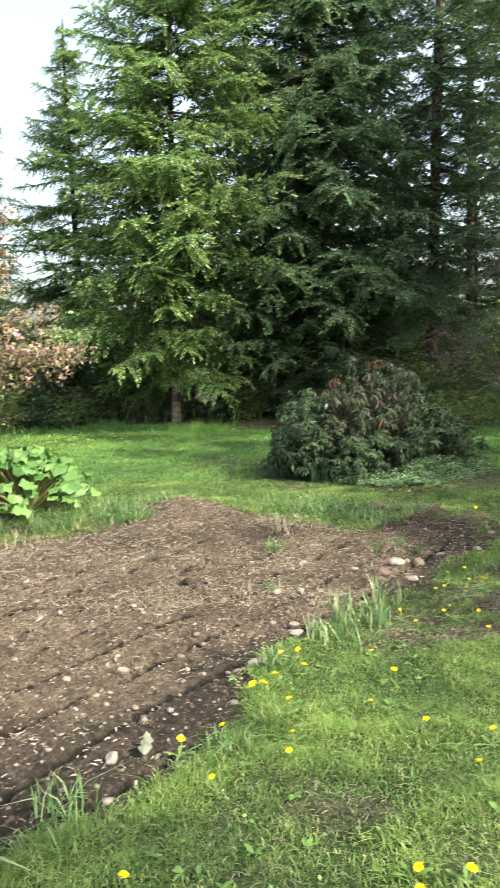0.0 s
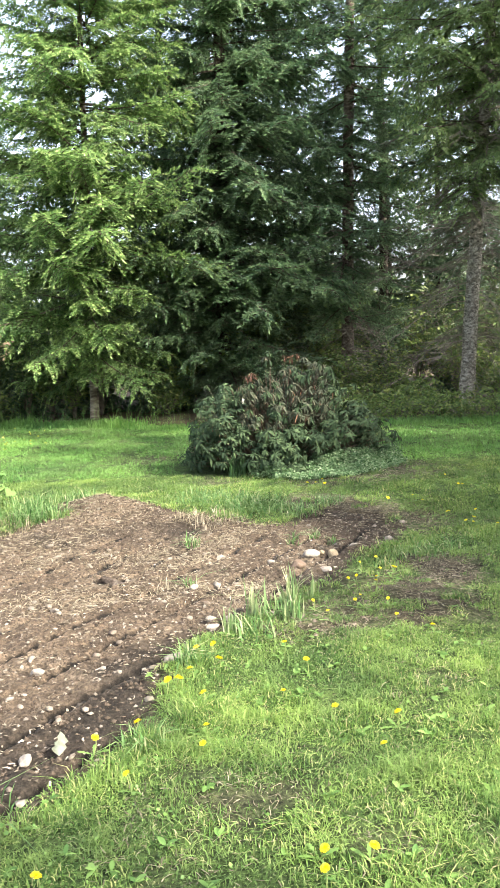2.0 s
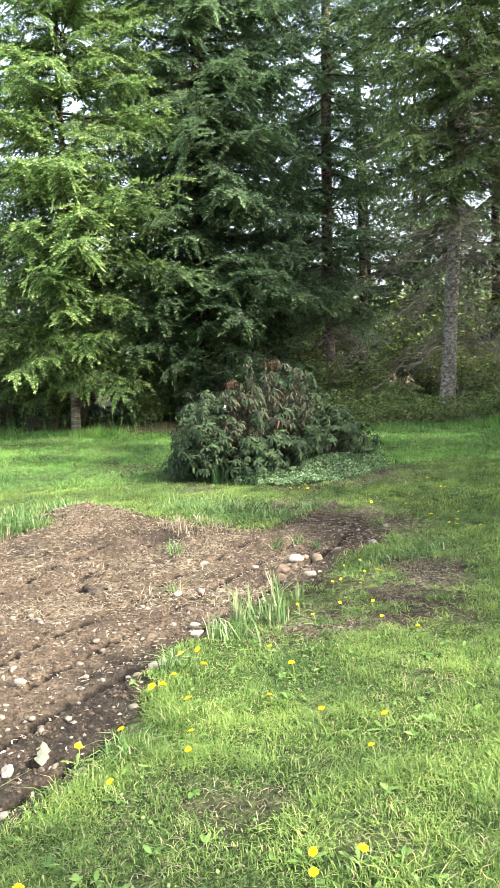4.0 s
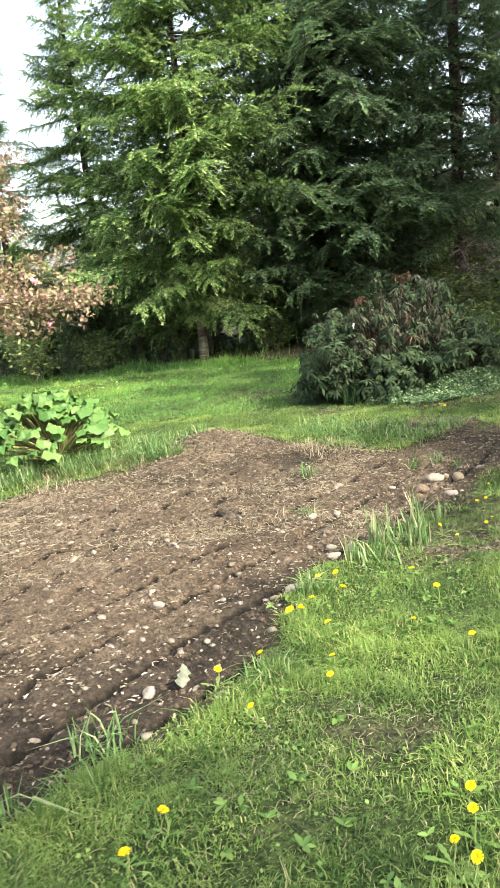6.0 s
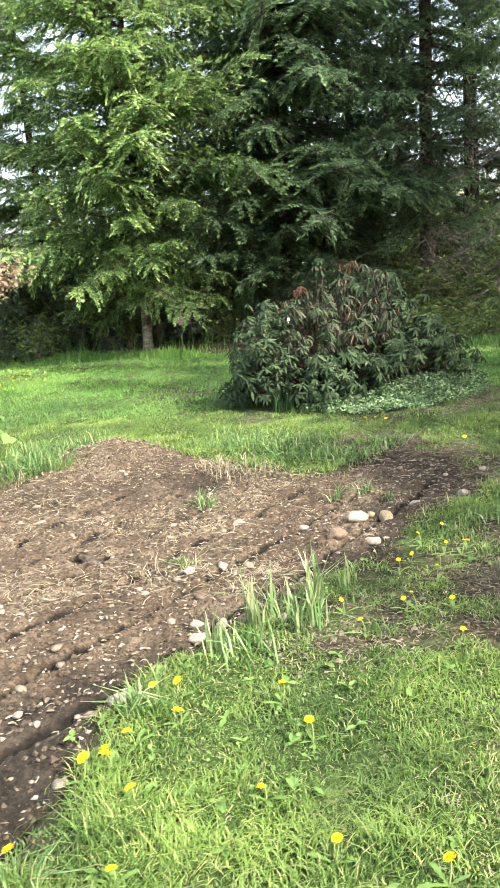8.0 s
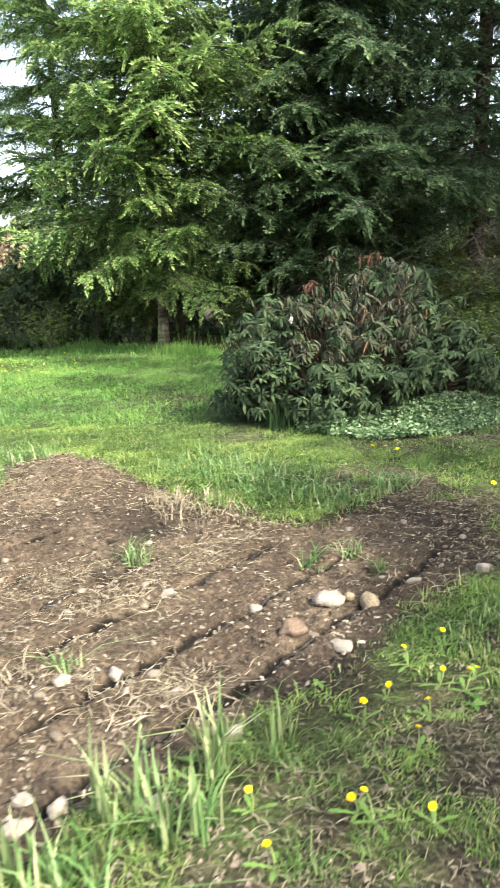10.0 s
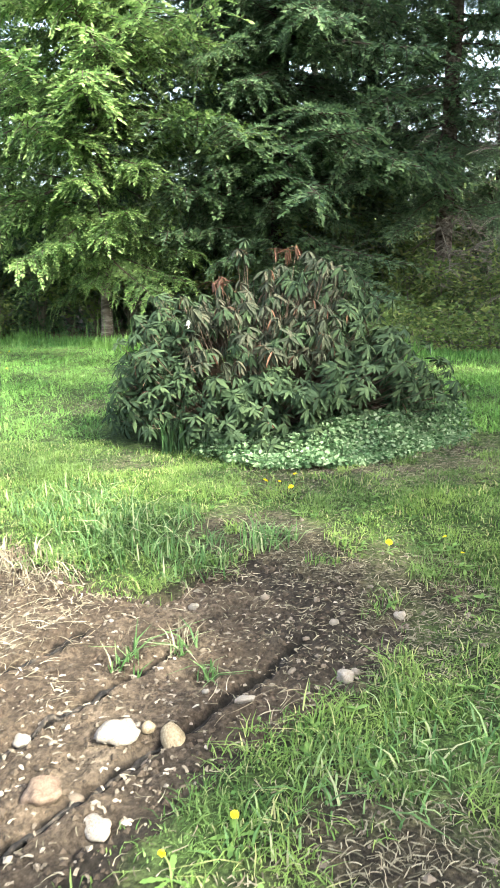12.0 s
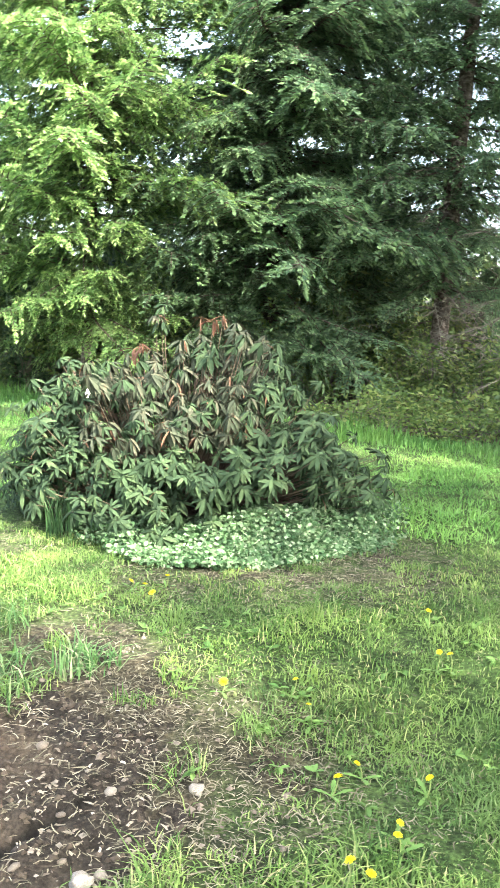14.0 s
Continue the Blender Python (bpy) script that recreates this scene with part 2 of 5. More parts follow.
M_PETIOLE = solid_material("rhubarb_stalk", [(0.3, (0.17, 0.12, 0.06)), (0.7, (0.2, 0.26, 0.09))], 6, 0.6, 40, 0.1, 0.002)
M_YELLOW = leaf_material("dandelion_petal", [(0.0, (0.86, 0.66, 0.01)), (1.0, (0.92, 0.80, 0.02))], None, 1, 0.15, 0.7)
M_WEED = leaf_material("weed_flower", [(0.0, (0.13, 0.2, 0.04)), (0.6, (0.26, 0.32, 0.05)), (1.0, (0.48, 0.45, 0.05))], None, 1, 0.3)
M_DSTEM = solid_material("dandelion_stem", [(0.3, (0.17, 0.24, 0.07)), (0.7, (0.28, 0.32, 0.13))], 20, 0.6, 60, 0.1, 0.001)
M_BRONZE = leaf_material("bronze_leaf", [(0.0, (0.14, 0.088, 0.07)), (0.4, (0.25, 0.17, 0.13)), (0.7, (0.27, 0.22, 0.135)), (1.0, (0.18, 0.21, 0.08))], None, 1, 0.35)
M_PINK = leaf_material("pink_blossom", [(0.0, (0.75, 0.28, 0.40)), (1.0, (0.85, 0.5, 0.58))], None, 1, 0.3)
M_DRYLEAF = leaf_material("dry_leaf", [(0.0, (0.125, 0.14, 0.105)), (1.0, (0.16, 0.175, 0.135))], (0.08, 0.085, 0.06), 30, 0.2)
M_WHITE = leaf_material("white_blossom", [(0.0, (0.8, 0.78, 0.72)), (1.0, (0.88, 0.86, 0.8))], None, 1, 0.2)
M_UNDER = leaf_material("undergrowth_leaf", [(0.0, (0.0616, 0.1008, 0.0358)), (0.5, (0.1344, 0.2072, 0.056)), (0.85, (0.224, 0.2912, 0.0784)), (1.0, (0.2464, 0.2632, 0.1008))], None, 1, 0.4)
M_WOODS = leaf_material("far_leaf", [(0.0, (0.0575, 0.092, 0.0345)), (0.6, (0.115, 0.1725, 0.0575)), (1.0, (0.23, 0.2645, 0.1035))], None, 1, 0.35)


# ---------------------------------------------------------------- mesh helpers
def mesh_np(name, verts, polys, material, smooth=False):
    """A mesh from arrays: verts (n, 3), polys (m, k)."""
    verts, polys = np.asarray(verts, dtype=np.float32), np.asarray(polys, dtype=np.int32)
    me = bpy.data.meshes.new(name)
    k = polys.shape[1]
    me.vertices.add(len(verts))
    me.vertices.foreach_set("co", verts.ravel())
    me.loops.add(polys.size)
    me.loops.foreach_set("vertex_index", polys.ravel())
    me.polygons.add(len(polys))
    me.polygons.foreach_set("loop_start", np.arange(0, polys.size, k, dtype=np.int32))
    me.polygons.foreach_set("use_smooth", np.full(len(polys), smooth, dtype=bool))
    me.update(calc_edges=True)
    me.materials.append(material)
    return me


def child(name, mesh, parent, m=None, label=""):
    ob = new(name, mesh)
    ob.parent = parent
    if m is not None:
        ob.matrix_basis = m
    if label:
        ob["label"] = label
    return ob


def from_bmesh(name, bm, material, smooth=True):
    me = bpy.data.meshes.new(name)
    for f in bm.faces:
        f.smooth = smooth
    bm.to_mesh(me)
    bm.free()
    me.materials.append(material)
    return me


def tubes(paths, sides=6):
    """Tapered tubes along paths of (points, radii); returns verts and quads."""
    V, F, base = [], [], 0
    ring = np.linspace(0, 2 * np.pi, sides, endpoint=False)
    for pts, radii in paths:
        pts, radii = np.asarray(pts, float), np.asarray(radii, float)
        tan = np.gradient(pts, axis=0)
        tan /= np.linalg.norm(tan, axis=1)[:, None] + 1e-9
        ref = np.where(np.abs(tan[:, 2:3]) > 0.9, [[1.0, 0, 0]], [[0, 0, 1.0]])
        u = np.cross(tan, ref)
        u /= np.linalg.norm(u, axis=1)[:, None] + 1e-9
        w = np.cross(tan, u)
        n = len(pts)
        V.append((pts[:, None] + radii[:, None, None] * (np.cos(ring)[None, :, None] * u[:, None] + np.sin(ring)[None, :, None] * w[:, None])).reshape(-1, 3))
        i, j = np.meshgrid(np.arange(n - 1), np.arange(sides), indexing="ij")
        a, b = i * sides + j, i * sides + (j + 1) % sides
        F.append(base + np.stack([a, b, b + sides, a + sides], -1).reshape(-1, 4))
        base += n * sides
    return np.concatenate(V), np.concatenate(F)


def smooth01(a, b, x):
    t = np.clip((x - a) / (b - a), 0, 1)
    return t * t * (3 - 2 * t)


def value_noise(x, y, scale, seed):
    """Smooth random field, about -1..1."""
    r = np.random.default_rng(seed)
    tab = r.uniform(-1, 1, (256, 256))
    u, v = np.asarray(x) * scale + 1000, np.asarray(y) * scale + 1000
    i, j = np.floor(u).astype(int), np.floor(v).astype(int)
    fu, fv = u - i, v - j
    fu, fv = fu * fu * (3 - 2 * fu), fv * fv * (3 - 2 * fv)
    g = lambda a, b: tab[a % 256, b % 256]
    return (g(i, j) * (1 - fu) + g(i + 1, j) * fu) * (1 - fv) + (g(i, j + 1) * (1 - fu) + g(i + 1, j + 1) * fu) * fv


def fbm(x, y, scale, seed, octaves=4):
    return sum(value_noise(x, y, scale * 2 ** k, seed + k) * 0.5 ** k for k in range(octaves)) / 1.6


# ---------------------------------------------------------------- plan of the garden bed and the ground's height
BED = np.array([(-1.1, 1.9), (-0.53, 2.71), (-0.28, 3.05), (-0.05, 3.38), (0.14, 3.8), (0.13, 4.25), (0.34, 4.7), (0.58, 5.0), (0.95, 5.45),
                (1.25, 5.9), (1.5, 6.4), (1.8, 6.75), (2.0, 7.15), (1.8, 7.55), (1.45, 7.8), (1.15, 7.65), (0.95, 7.4), (0.6, 7.5),
                (0.2, 7.75), (-0.1, 8.05), (-0.42, 8.35), (-0.75, 8.65), (-1.25, 8.75), (-1.5, 8.5), (-1.15, 8.0), (-1.75, 7.6), (-2.5, 7.25),
                (-3.2, 6.8), (-1.9, 5.2), (-1.75, 2.0)])


# worn spots in the turf: x, y, radius, amount
BARE = [(0.5, 3.05, 0.34, 0.4), (1.05, 2.6, 0.25, 0.3), (1.5, 3.9, 0.3, 0.25), (0.2, 2.7, 0.2, 0.25), (1.62, 5.35, 0.55, 0.8), (2.1, 5.95, 0.36, 0.75), (1.95, 5.65, 0.25, 0.6), (1.15, 4.78, 0.22, 0.5), (0.85, 4.75, 0.25, 0.5), (1.0, 5.2, 0.2, 0.35),
        (2.05, 7.45, 0.5, 0.75), (1.2, 8.2, 0.3, 1.3), (1.42, 7.98, 0.26, 1.3), (1.65, 7.72, 0.26, 1.2), (1.9, 6.15, 0.25, 0.6), (2.5, 10.1, 0.4, 0.4), (1.72, 4.85, 0.38, 0.55), (0.25, 9.55, 0.35, 0.45), (-0.75, 11.6, 0.5, 0.35), (2.55, 9.55, 0.5, 0.5), (1.4, 9.15, 0.45, 0.45), (2.0, 9.12, 0.4, 0.5)]


def bed_distance(x, y):
    """Metres to the bed's edge: negative inside."""
    x, y = np.asarray(x, float), np.asarray(y, float)
    d2 = np.full(x.shape, 1e9)
    inside = np.zeros(x.shape, bool)
    for (ax, ay), (bx, by) in zip(BED, np.roll(BED, -1, axis=0)):
        ex, ey = bx - ax, by - ay
        t = np.clip(((x - ax) * ex + (y - ay) * ey) / (ex * ex + ey * ey), 0, 1)
        d2 = np.minimum(d2, (x - ax - t * ex) ** 2 + (y - ay - t * ey) ** 2)
        cross = ((ay > y) != (by > y)) & (x < (bx - ax) * (y - ay) / (by - ay + 1e-12) + ax)
        inside ^= cross
    d = np.where(inside, -np.sqrt(d2), np.sqrt(d2))
    return d + 0.05 * value_noise(x, y, 2.2, 40) + 0.05 * value_noise(x, y, 7.0, 41) + 0.035 * value_noise(x, y, 19.0, 42)


def ground_z(x, y):
    far = smooth01(25, 90, np.hypot(x, y))
    yr = y - 0.9 * smooth01(1.5, 2.7, x) * smooth01(10.2, 8.6, y)
    hollow = 0.045 * smooth01(0.1, 0.8, x) * smooth01(4.8, 3.2, x) * smooth01(5.0, 5.8, y) * smooth01(7.45, 6.85, yr)
    return 0.085 * smooth01(6.8, 8.2, yr) - hollow + (1 - far) * (0.025 * fbm(x, y, 0.5, 50) + 0.008 * fbm(x, y, 5.0, 60, 2)) - 0.3 * far


def furrows(x, y):
    """Parallel drill lines along the bed: 1 in a groove."""
    o = x * 0.86 - y * 0.51 + 0.018 * value_noise(x, y, 1.1, 70) + 0.014 * value_noise(x, y, 5, 71)
    ph = (o + 2.235) / 0.387
    near = np.abs(ph - np.round(ph)) * 0.387
    broken = (0.7 + 0.3 * smooth01(-0.35, 0.1, value_noise(x, y, 1.9, 72))) * smooth01(7.6, 6.9, y)
    return np.exp(-(near / (0.028 + 0.01 * value_noise(x, y, 6.0, 73))) ** 2) * broken, (ph - np.round(ph))


def soil_z(x, y):
    groove, ph = furrows(x, y)
    return (ground_z(x, y) - 0.018 + 0.03 * fbm(x, y, 1.6, 80, 2) + 0.022 * fbm(x, y, 8, 83, 4) + 0.008 * value_noise(x, y, 38, 88) + 0.02 * np.maximum(0, value_noise(x, y, 17, 90)) ** 2
            - 0.042 * groove + 0.006 * np.exp(-((np.abs(ph) - 0.19) / 0.1) ** 2) * smooth01(7.6, 6.9, y) + 0.12 * np.exp(-(((x + 0.95) / 0.48) ** 2 + ((y - 8.42) / 0.36) ** 2)))


def grid_mesh(name, xs, ys, zf, material):
    X, Y = np.meshgrid(xs, ys, indexing="ij")
    Z = zf(X, Y)
    V = np.stack([X, Y, Z], -1).reshape(-1, 3)
    i, j = np.meshgrid(np.arange(len(xs) - 1), np.arange(len(ys) - 1), indexing="ij")
    a = i * len(ys) + j
    return mesh_np(name, V, np.stack([a, a + len(ys), a + len(ys) + 1, a + 1], -1).reshape(-1, 4), material, True)


def axis(core0, core1, step, reach):
    far = [60, 120, 300, 800, 2200]
    mid = lambda s, e: list(np.linspace(s, e, 10)[1:])
    core = list(np.arange(core0, core1 + 1e-6, step))
    return np.array(sorted([-f for f in far if f > reach] + [-v for v in mid(-core0, 40)] + core + mid(core1, 40) + far))


def lawn_z(x, y):
    d = bed_distance(x, y)
    return ground_z(x, y) - 0.12 * smooth01(0.0, -0.15, d)


ground = new("ground", grid_mesh("ground", axis(-5, 6, 0.06, 40), axis(-3, 12, 0.06, 40), lawn_z, M_LAWN))
gv = np.empty(len(ground.data.vertices) * 3, dtype=np.float32)
ground.data.vertices.foreach_get("co", gv)
gx, gy = gv[0::3], gv[1::3]
worn = np.zeros(len(gx))
for bx, by, br, amt in BARE:
    worn += 1.3 * amt * np.exp(-(((gx - bx) ** 2 + (gy - by) ** 2) / br ** 2) ** 1.5)
worn *= 0.75 + 0.6 * value_noise(gx, gy, 8.0, 79)
worn = np.clip(worn + np.exp(-np.maximum(bed_distance(gx, gy), 0) / 0.06) + 0.3 * value_noise(gx, gy, 4.0, 77) - 0.05, 0, 1)
ground.data.attributes.new("worn", "FLOAT", "POINT").data.foreach_set("value", worn.astype(np.float32))
tagged(ground, "mown green lawn with thin and yellowed patches", "lawn", kind="structure")
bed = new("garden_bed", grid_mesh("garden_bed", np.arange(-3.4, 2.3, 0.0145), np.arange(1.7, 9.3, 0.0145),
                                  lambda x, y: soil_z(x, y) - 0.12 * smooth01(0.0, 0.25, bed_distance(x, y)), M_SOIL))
bv = np.empty(len(bed.data.vertices) * 3, dtype=np.float32)
bed.data.vertices.foreach_get("co", bv)
qx, qy = bv[0::3], bv[1::3]
# damp patches, plus shade painted in at the right end and near edge
moist_shade = 1.0 * smooth01(0.8, 1.45, qx) + 0.75 * smooth01(-0.6, -0.1, bed_distance(qx, qy)) * smooth01(6.3, 5.8, qy) + 0.9 * smooth01(5.0, 3.7, qy) - 0.3 + 1.7 * fbm(qx, qy, 1.5, 86, 4) + 0.9 * np.exp(-(((qx + 0.1) / 0.45) ** 2 + ((qy - 4.2) / 0.4) ** 2))
bed.data.attributes.new("moist_shade", "FLOAT", "POINT").data.foreach_set("value", np.clip(moist_shade, 0, 1).astype(np.float32))
# mask for the shade painted into the grooves, with ragged edges
groove_shade = smooth01(0.22, 0.6, furrows(qx, qy)[0] + 0.25 * value_noise(qx, qy, 21, 87))
bed.data.attributes.new("groove", "FLOAT", "POINT").data.foreach_set("value", groove_shade.astype(np.float32))
tagged(bed, "dry brown tilled soil with drill lines, stones and straw", "garden bed", kind="structure")


EDGE_X = np.array([-40, -5, -2.8, -0.8, 2.5, 4.0, 5.4, 9.0, 40.0])
EDGE_Y = np.array([20.0, 18.7, 17.7, 16.2, 15.3, 14.6, 13.9, 13.8, 13.6])


def wood_edge(x):
    """Where the mown lawn ends and the litter under the trees begins."""
    return np.interp(x, EDGE_X, EDGE_Y)


def floor_z(x, y):
    d = y - wood_edge(x) + 0.35 * value_noise(x, y, 1.1, 76) + 0.2 * value_noise(x, y, 4.0, 75)
    return ground_z(x, y) + 0.02 + 0.03 * fbm(x, y, 0.8, 78, 2) - 0.25 * smooth01(0.35, -0.2, d)


floor = new("forest_floor", grid_mesh("forest_floor", np.concatenate([np.arange(-34, -9, 1.0), np.arange(-9, 9, 0.15), np.arange(9, 34.1, 1.0)]),
                                      np.concatenate([np.arange(12.4, 22, 0.15), np.arange(22, 60, 2.0)]), floor_z, M_LITTER))
tagged(floor, "dark leaf litter under the conifers", "forest floor", kind="structure")


# ---------------------------------------------------------------- conifers
def bough_mesh(name, material, tips, seed, pairs=10, droop=0.16, spread=0.62, hang=0.22, dense=1.0, fat=0.0085, size=1.0, shaggy=0.0):
    """A bough two metres long along +x: a woody axis, flat side fronds on both sides, and needle sprigs along each; young pale sprigs at the tips."""
    r = np.random.default_rng(seed)
    s = np.linspace(0, 1, 10)
    ax_pts = np.stack([2 * s, 0.06 * np.sin(5 * s + seed), -droop * 2 * s ** 1.5 + 0.45 * droop * 2 * s ** 4], -1)
    P, D, L, T = [], [], [], []
    paths = [(ax_pts, 0.02 * (1.05 - s))]
    n_side = 2 * pairs
    for k in range(n_side + 1):
        t = 0.10 + 0.88 * (k + r.uniform(-0.3, 0.3)) / n_side
        t = min(max(t, 0.06), 0.99)
        base = np.array([np.interp(t, s, ax_pts[:, c]) for c in range(3)])
        side = 1 if k % 2 else -1
        ln = spread * (0.30 + 1.0 * t ** 0.6 * (1 - t) ** 0.55 * 1.5) * r.uniform(0.4, 1.3)
        ang = radians(r.uniform(38, 64) if k < n_side else r.uniform(-6, 6))
        d = np.array([math.cos(ang), side * math.sin(ang), r.normal(-0.06, 0.3)])
        d /= np.linalg.norm(d)
        lat = np.cross(d, (0, 0, 1.0))
        lat /= np.linalg.norm(lat)
        bend = side * r.uniform(-0.1, 0.25)
        q = np.linspace(0, 1, 4)[:, None]
        sag = np.array([bend * ln, 0, -hang * ln])
        curve = lambda f: base + d * ln * f + sag * f * f
        paths.append((curve(q), 0.0055 * (1.1 - q[:, 0])))
        n = max(5, int(ln / 0.026 * dense))
        for j in range(n):
            f = (j + r.uniform(0, 1)) / n
            p = curve(f)
            for sgn in (-1, 1):
                dd = d * r.uniform(0.6, 1.0) + lat * sgn * r.uniform(0.5, 1.0) + np.array([0, 0, r.uniform(-0.6, 0.4) - shaggy * r.uniform(0.2, 1.4)])
                P.append(p), D.append(dd), L.append(r.uniform(0.07, 0.125) * size * (1.15 - 0.45 * f)), T.append(f + 0.35 * t + r.uniform(-0.3, 0.3))
        P.append(curve(0.97)), D.append(d + (0, 0, -hang)), L.append(0.11 * size), T.append(1.5)
    P, D, L, T = np.array(P), np.array(D), np.array(L), np.array(T)
    D /= np.linalg.norm(D, axis=1)[:, None]
    U = r.normal(0, 0.55, P.shape) + (0, 0, 1)
    W = np.cross(D, U)
    W /= np.linalg.norm(W, axis=1)[:, None] + 1e-9
    w = fat + 0.07 * L[:, None]
    V = np.stack([P, P + D * L[:, None] * 0.45 - W * w * 1.1, P + D * L[:, None], P + D * L[:, None] * 0.45 + W * w * 1.1], 1).reshape(-1, 3)
    b = (np.arange(len(P)) * 4)[:, None]
    F = np.concatenate([b + [[0, 1, 2]], b + [[0, 2, 3]]])
    pale = np.tile((T > 1.08).astype(np.int32), 2)
    tv, tf = tubes(paths, 4)
    tf = np.concatenate([tf[:, [0, 1, 2]], tf[:, [0, 2, 3]]])
    me = mesh_np(name, np.concatenate([V, tv]), np.concatenate([F, tf + len(V)]), material)
    me.materials.append(tips)
    me.materials.append(M_TWIG_LIVE)
    me.polygons.foreach_set("material_index", np.concatenate([pale, np.full(len(tf), 2, dtype=np.int32)]))
    return me


def trunk_mesh(height, radius, lean, seed, bark):
    r = np.random.default_rng(seed)
    s = np.linspace(0, 1, 26) ** 1.5
    pts = np.stack([lean * height * s + 0.03 * np.sin(7 * s + seed), 0.03 * np.cos(5 * s + seed), height * s], -1)
    rad = radius * (1 - s) ** 0.85 + radius * 0.32 * np.exp(-s * height / 0.35) + 0.01
    V, F = tubes([(pts, rad)], 16)
    V[:, :2] += 0.02 * r.normal(0, 1, (len(V), 2)) * radius * 2
    return mesh_np("trunk", V, F, bark, True)


def conifer(x, y, height, radius, reach, boughs, lean=0.0, seed=0, low=0.9, step=0.24, per=5, top_step=1.2, full=11.0, label="", power=0.8, bare=None, name="spruce_tree", low_len=0.55, back=0.82, bark=M_BARK_FIR):
    """A conifer: trunk and whorls of boughs that shorten towards the top."""
    r = np.random.default_rng(seed)
    z0 = float(ground_z(np.array(x), np.array(y))) - 0.05
    tree = new(name)
    tree.matrix_basis = pose(x, y, z0)
    child("trunk", trunk_mesh(height, radius, lean, seed, bark), tree)
    h = low
    while h < height * 0.97:
        ln = reach * (1 - h / height) ** power
        ln *= low_len + (1 - low_len) * min(1, (h - low) / 2.2)
        a0 = r.uniform(0, 360)
        for k in range(per):
            L = ln * r.uniform(0.4, 1.15)
            az_ = a0 + 360 * k / per + r.uniform(-24, 24)
            if r.uniform() < (back if math.sin(radians(az_)) > 0.3 else 0.05):
                continue
            up = -4 + 30 * (h / height) ** 1.2 + r.uniform(-22, 18)
            sc = L / 2.0
            fat = r.uniform(0.85, 1.2) * max(sc, 0.55) ** 0.85
            hh = h + r.uniform(-0.2, 0.2)
            m = pose(lean * hh, 0, hh, 0, -up, az_) @ pose(0, 0, 0, r.uniform(-32, 32), 0, 0) @ Matrix.Diagonal((sc, fat, fat, 1))
            child("bough", boughs[r.integers(len(boughs))], tree, m)
        h += step if h < full else top_step
    if bare:
        n, zlo, zhi = bare
        for k in range(n):
            hh, a, L = r.uniform(zlo, zhi), r.uniform(0, 360), r.uniform(0.8, 2.6)
            child("dead_branch", DEAD[r.integers(len(DEAD))], tree, pose(lean * hh, 0, hh, 0, r.uniform(-8, 22), a) @ Matrix.Scale(L / 2, 4))
    tagged(tree, label, "tree")
    return tree


def dead_branch_mesh(seed):
    r = np.random.default_rng(seed)
    s = np.linspace(0, 1, 9)
    main = np.stack([2 * s, 0.1 * np.sin(4 * s + seed), -0.35 * s ** 1.5 + 0.1 * np.sin(6 * s)], -1)
    paths = [(main, 0.011 * (1.1 - s))]
    for k in range(26):
        t = r.uniform(0.15, 0.98)
        b = np.array([np.interp(t, s, main[:, c]) for c in range(3)])
        ln, a = r.uniform(0.2, 0.75) * (1.1 - 0.6 * t), radians(r.uniform(25, 60)) * r.choice([-1, 1])
        q = np.linspace(0, 1, 5)[:, None]
        tw = b + q * ln * np.array([math.cos(a), math.sin(a), r.uniform(-0.4, 0.15)]) + q ** 2 * np.array([0, 0, -0.15 * ln])
        paths.append((tw, 0.0055 * (1.15 - q[:, 0])))
    V, F = tubes(paths, 3)
    return mesh_np("dead_branch", V, F, M_TWIG)


DEAD = [dead_branch_mesh(900 + k) for k in range(4)]
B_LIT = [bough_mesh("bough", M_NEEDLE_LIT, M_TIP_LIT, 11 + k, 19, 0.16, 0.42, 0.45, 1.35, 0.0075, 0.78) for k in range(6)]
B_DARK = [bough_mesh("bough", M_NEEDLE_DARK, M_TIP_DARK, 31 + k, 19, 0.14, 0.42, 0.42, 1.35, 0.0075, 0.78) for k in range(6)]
B_DULL = [bough_mesh("bough", M_NEEDLE_DULL, M_NEEDLE_DULL, 51 + k, 9, 0.26, 0.5, 0.6, 1.0, 0.0085, 1.0, 0.75) for k in range(4)]
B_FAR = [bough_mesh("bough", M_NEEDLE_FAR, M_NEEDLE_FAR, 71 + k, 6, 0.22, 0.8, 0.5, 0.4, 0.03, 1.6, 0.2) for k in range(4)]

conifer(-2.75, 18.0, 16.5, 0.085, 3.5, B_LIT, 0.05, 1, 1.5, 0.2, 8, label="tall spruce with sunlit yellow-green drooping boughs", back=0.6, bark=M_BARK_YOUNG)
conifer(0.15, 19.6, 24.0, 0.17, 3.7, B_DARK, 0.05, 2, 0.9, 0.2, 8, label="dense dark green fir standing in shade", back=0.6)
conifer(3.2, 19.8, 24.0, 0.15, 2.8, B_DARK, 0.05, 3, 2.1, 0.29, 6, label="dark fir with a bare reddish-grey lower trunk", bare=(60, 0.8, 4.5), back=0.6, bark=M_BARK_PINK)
conifer(5.36, 17.0, 19.0, 0.148, 3.6, B_DULL, 0.085, 4, 4.6, 0.2, 8, label="old spruce with scaly grey trunk and bare dead lower branches", bare=(210, 1.1, 7.0), low_len=0.6, back=0.5, bark=M_BARK)
conifer(-5.9, 21.5, 10.5, 0.12, 3.0, B_LIT, 0.02, 5, 1.0, 0.24, 9, label="spruce standing behind the sunlit one")
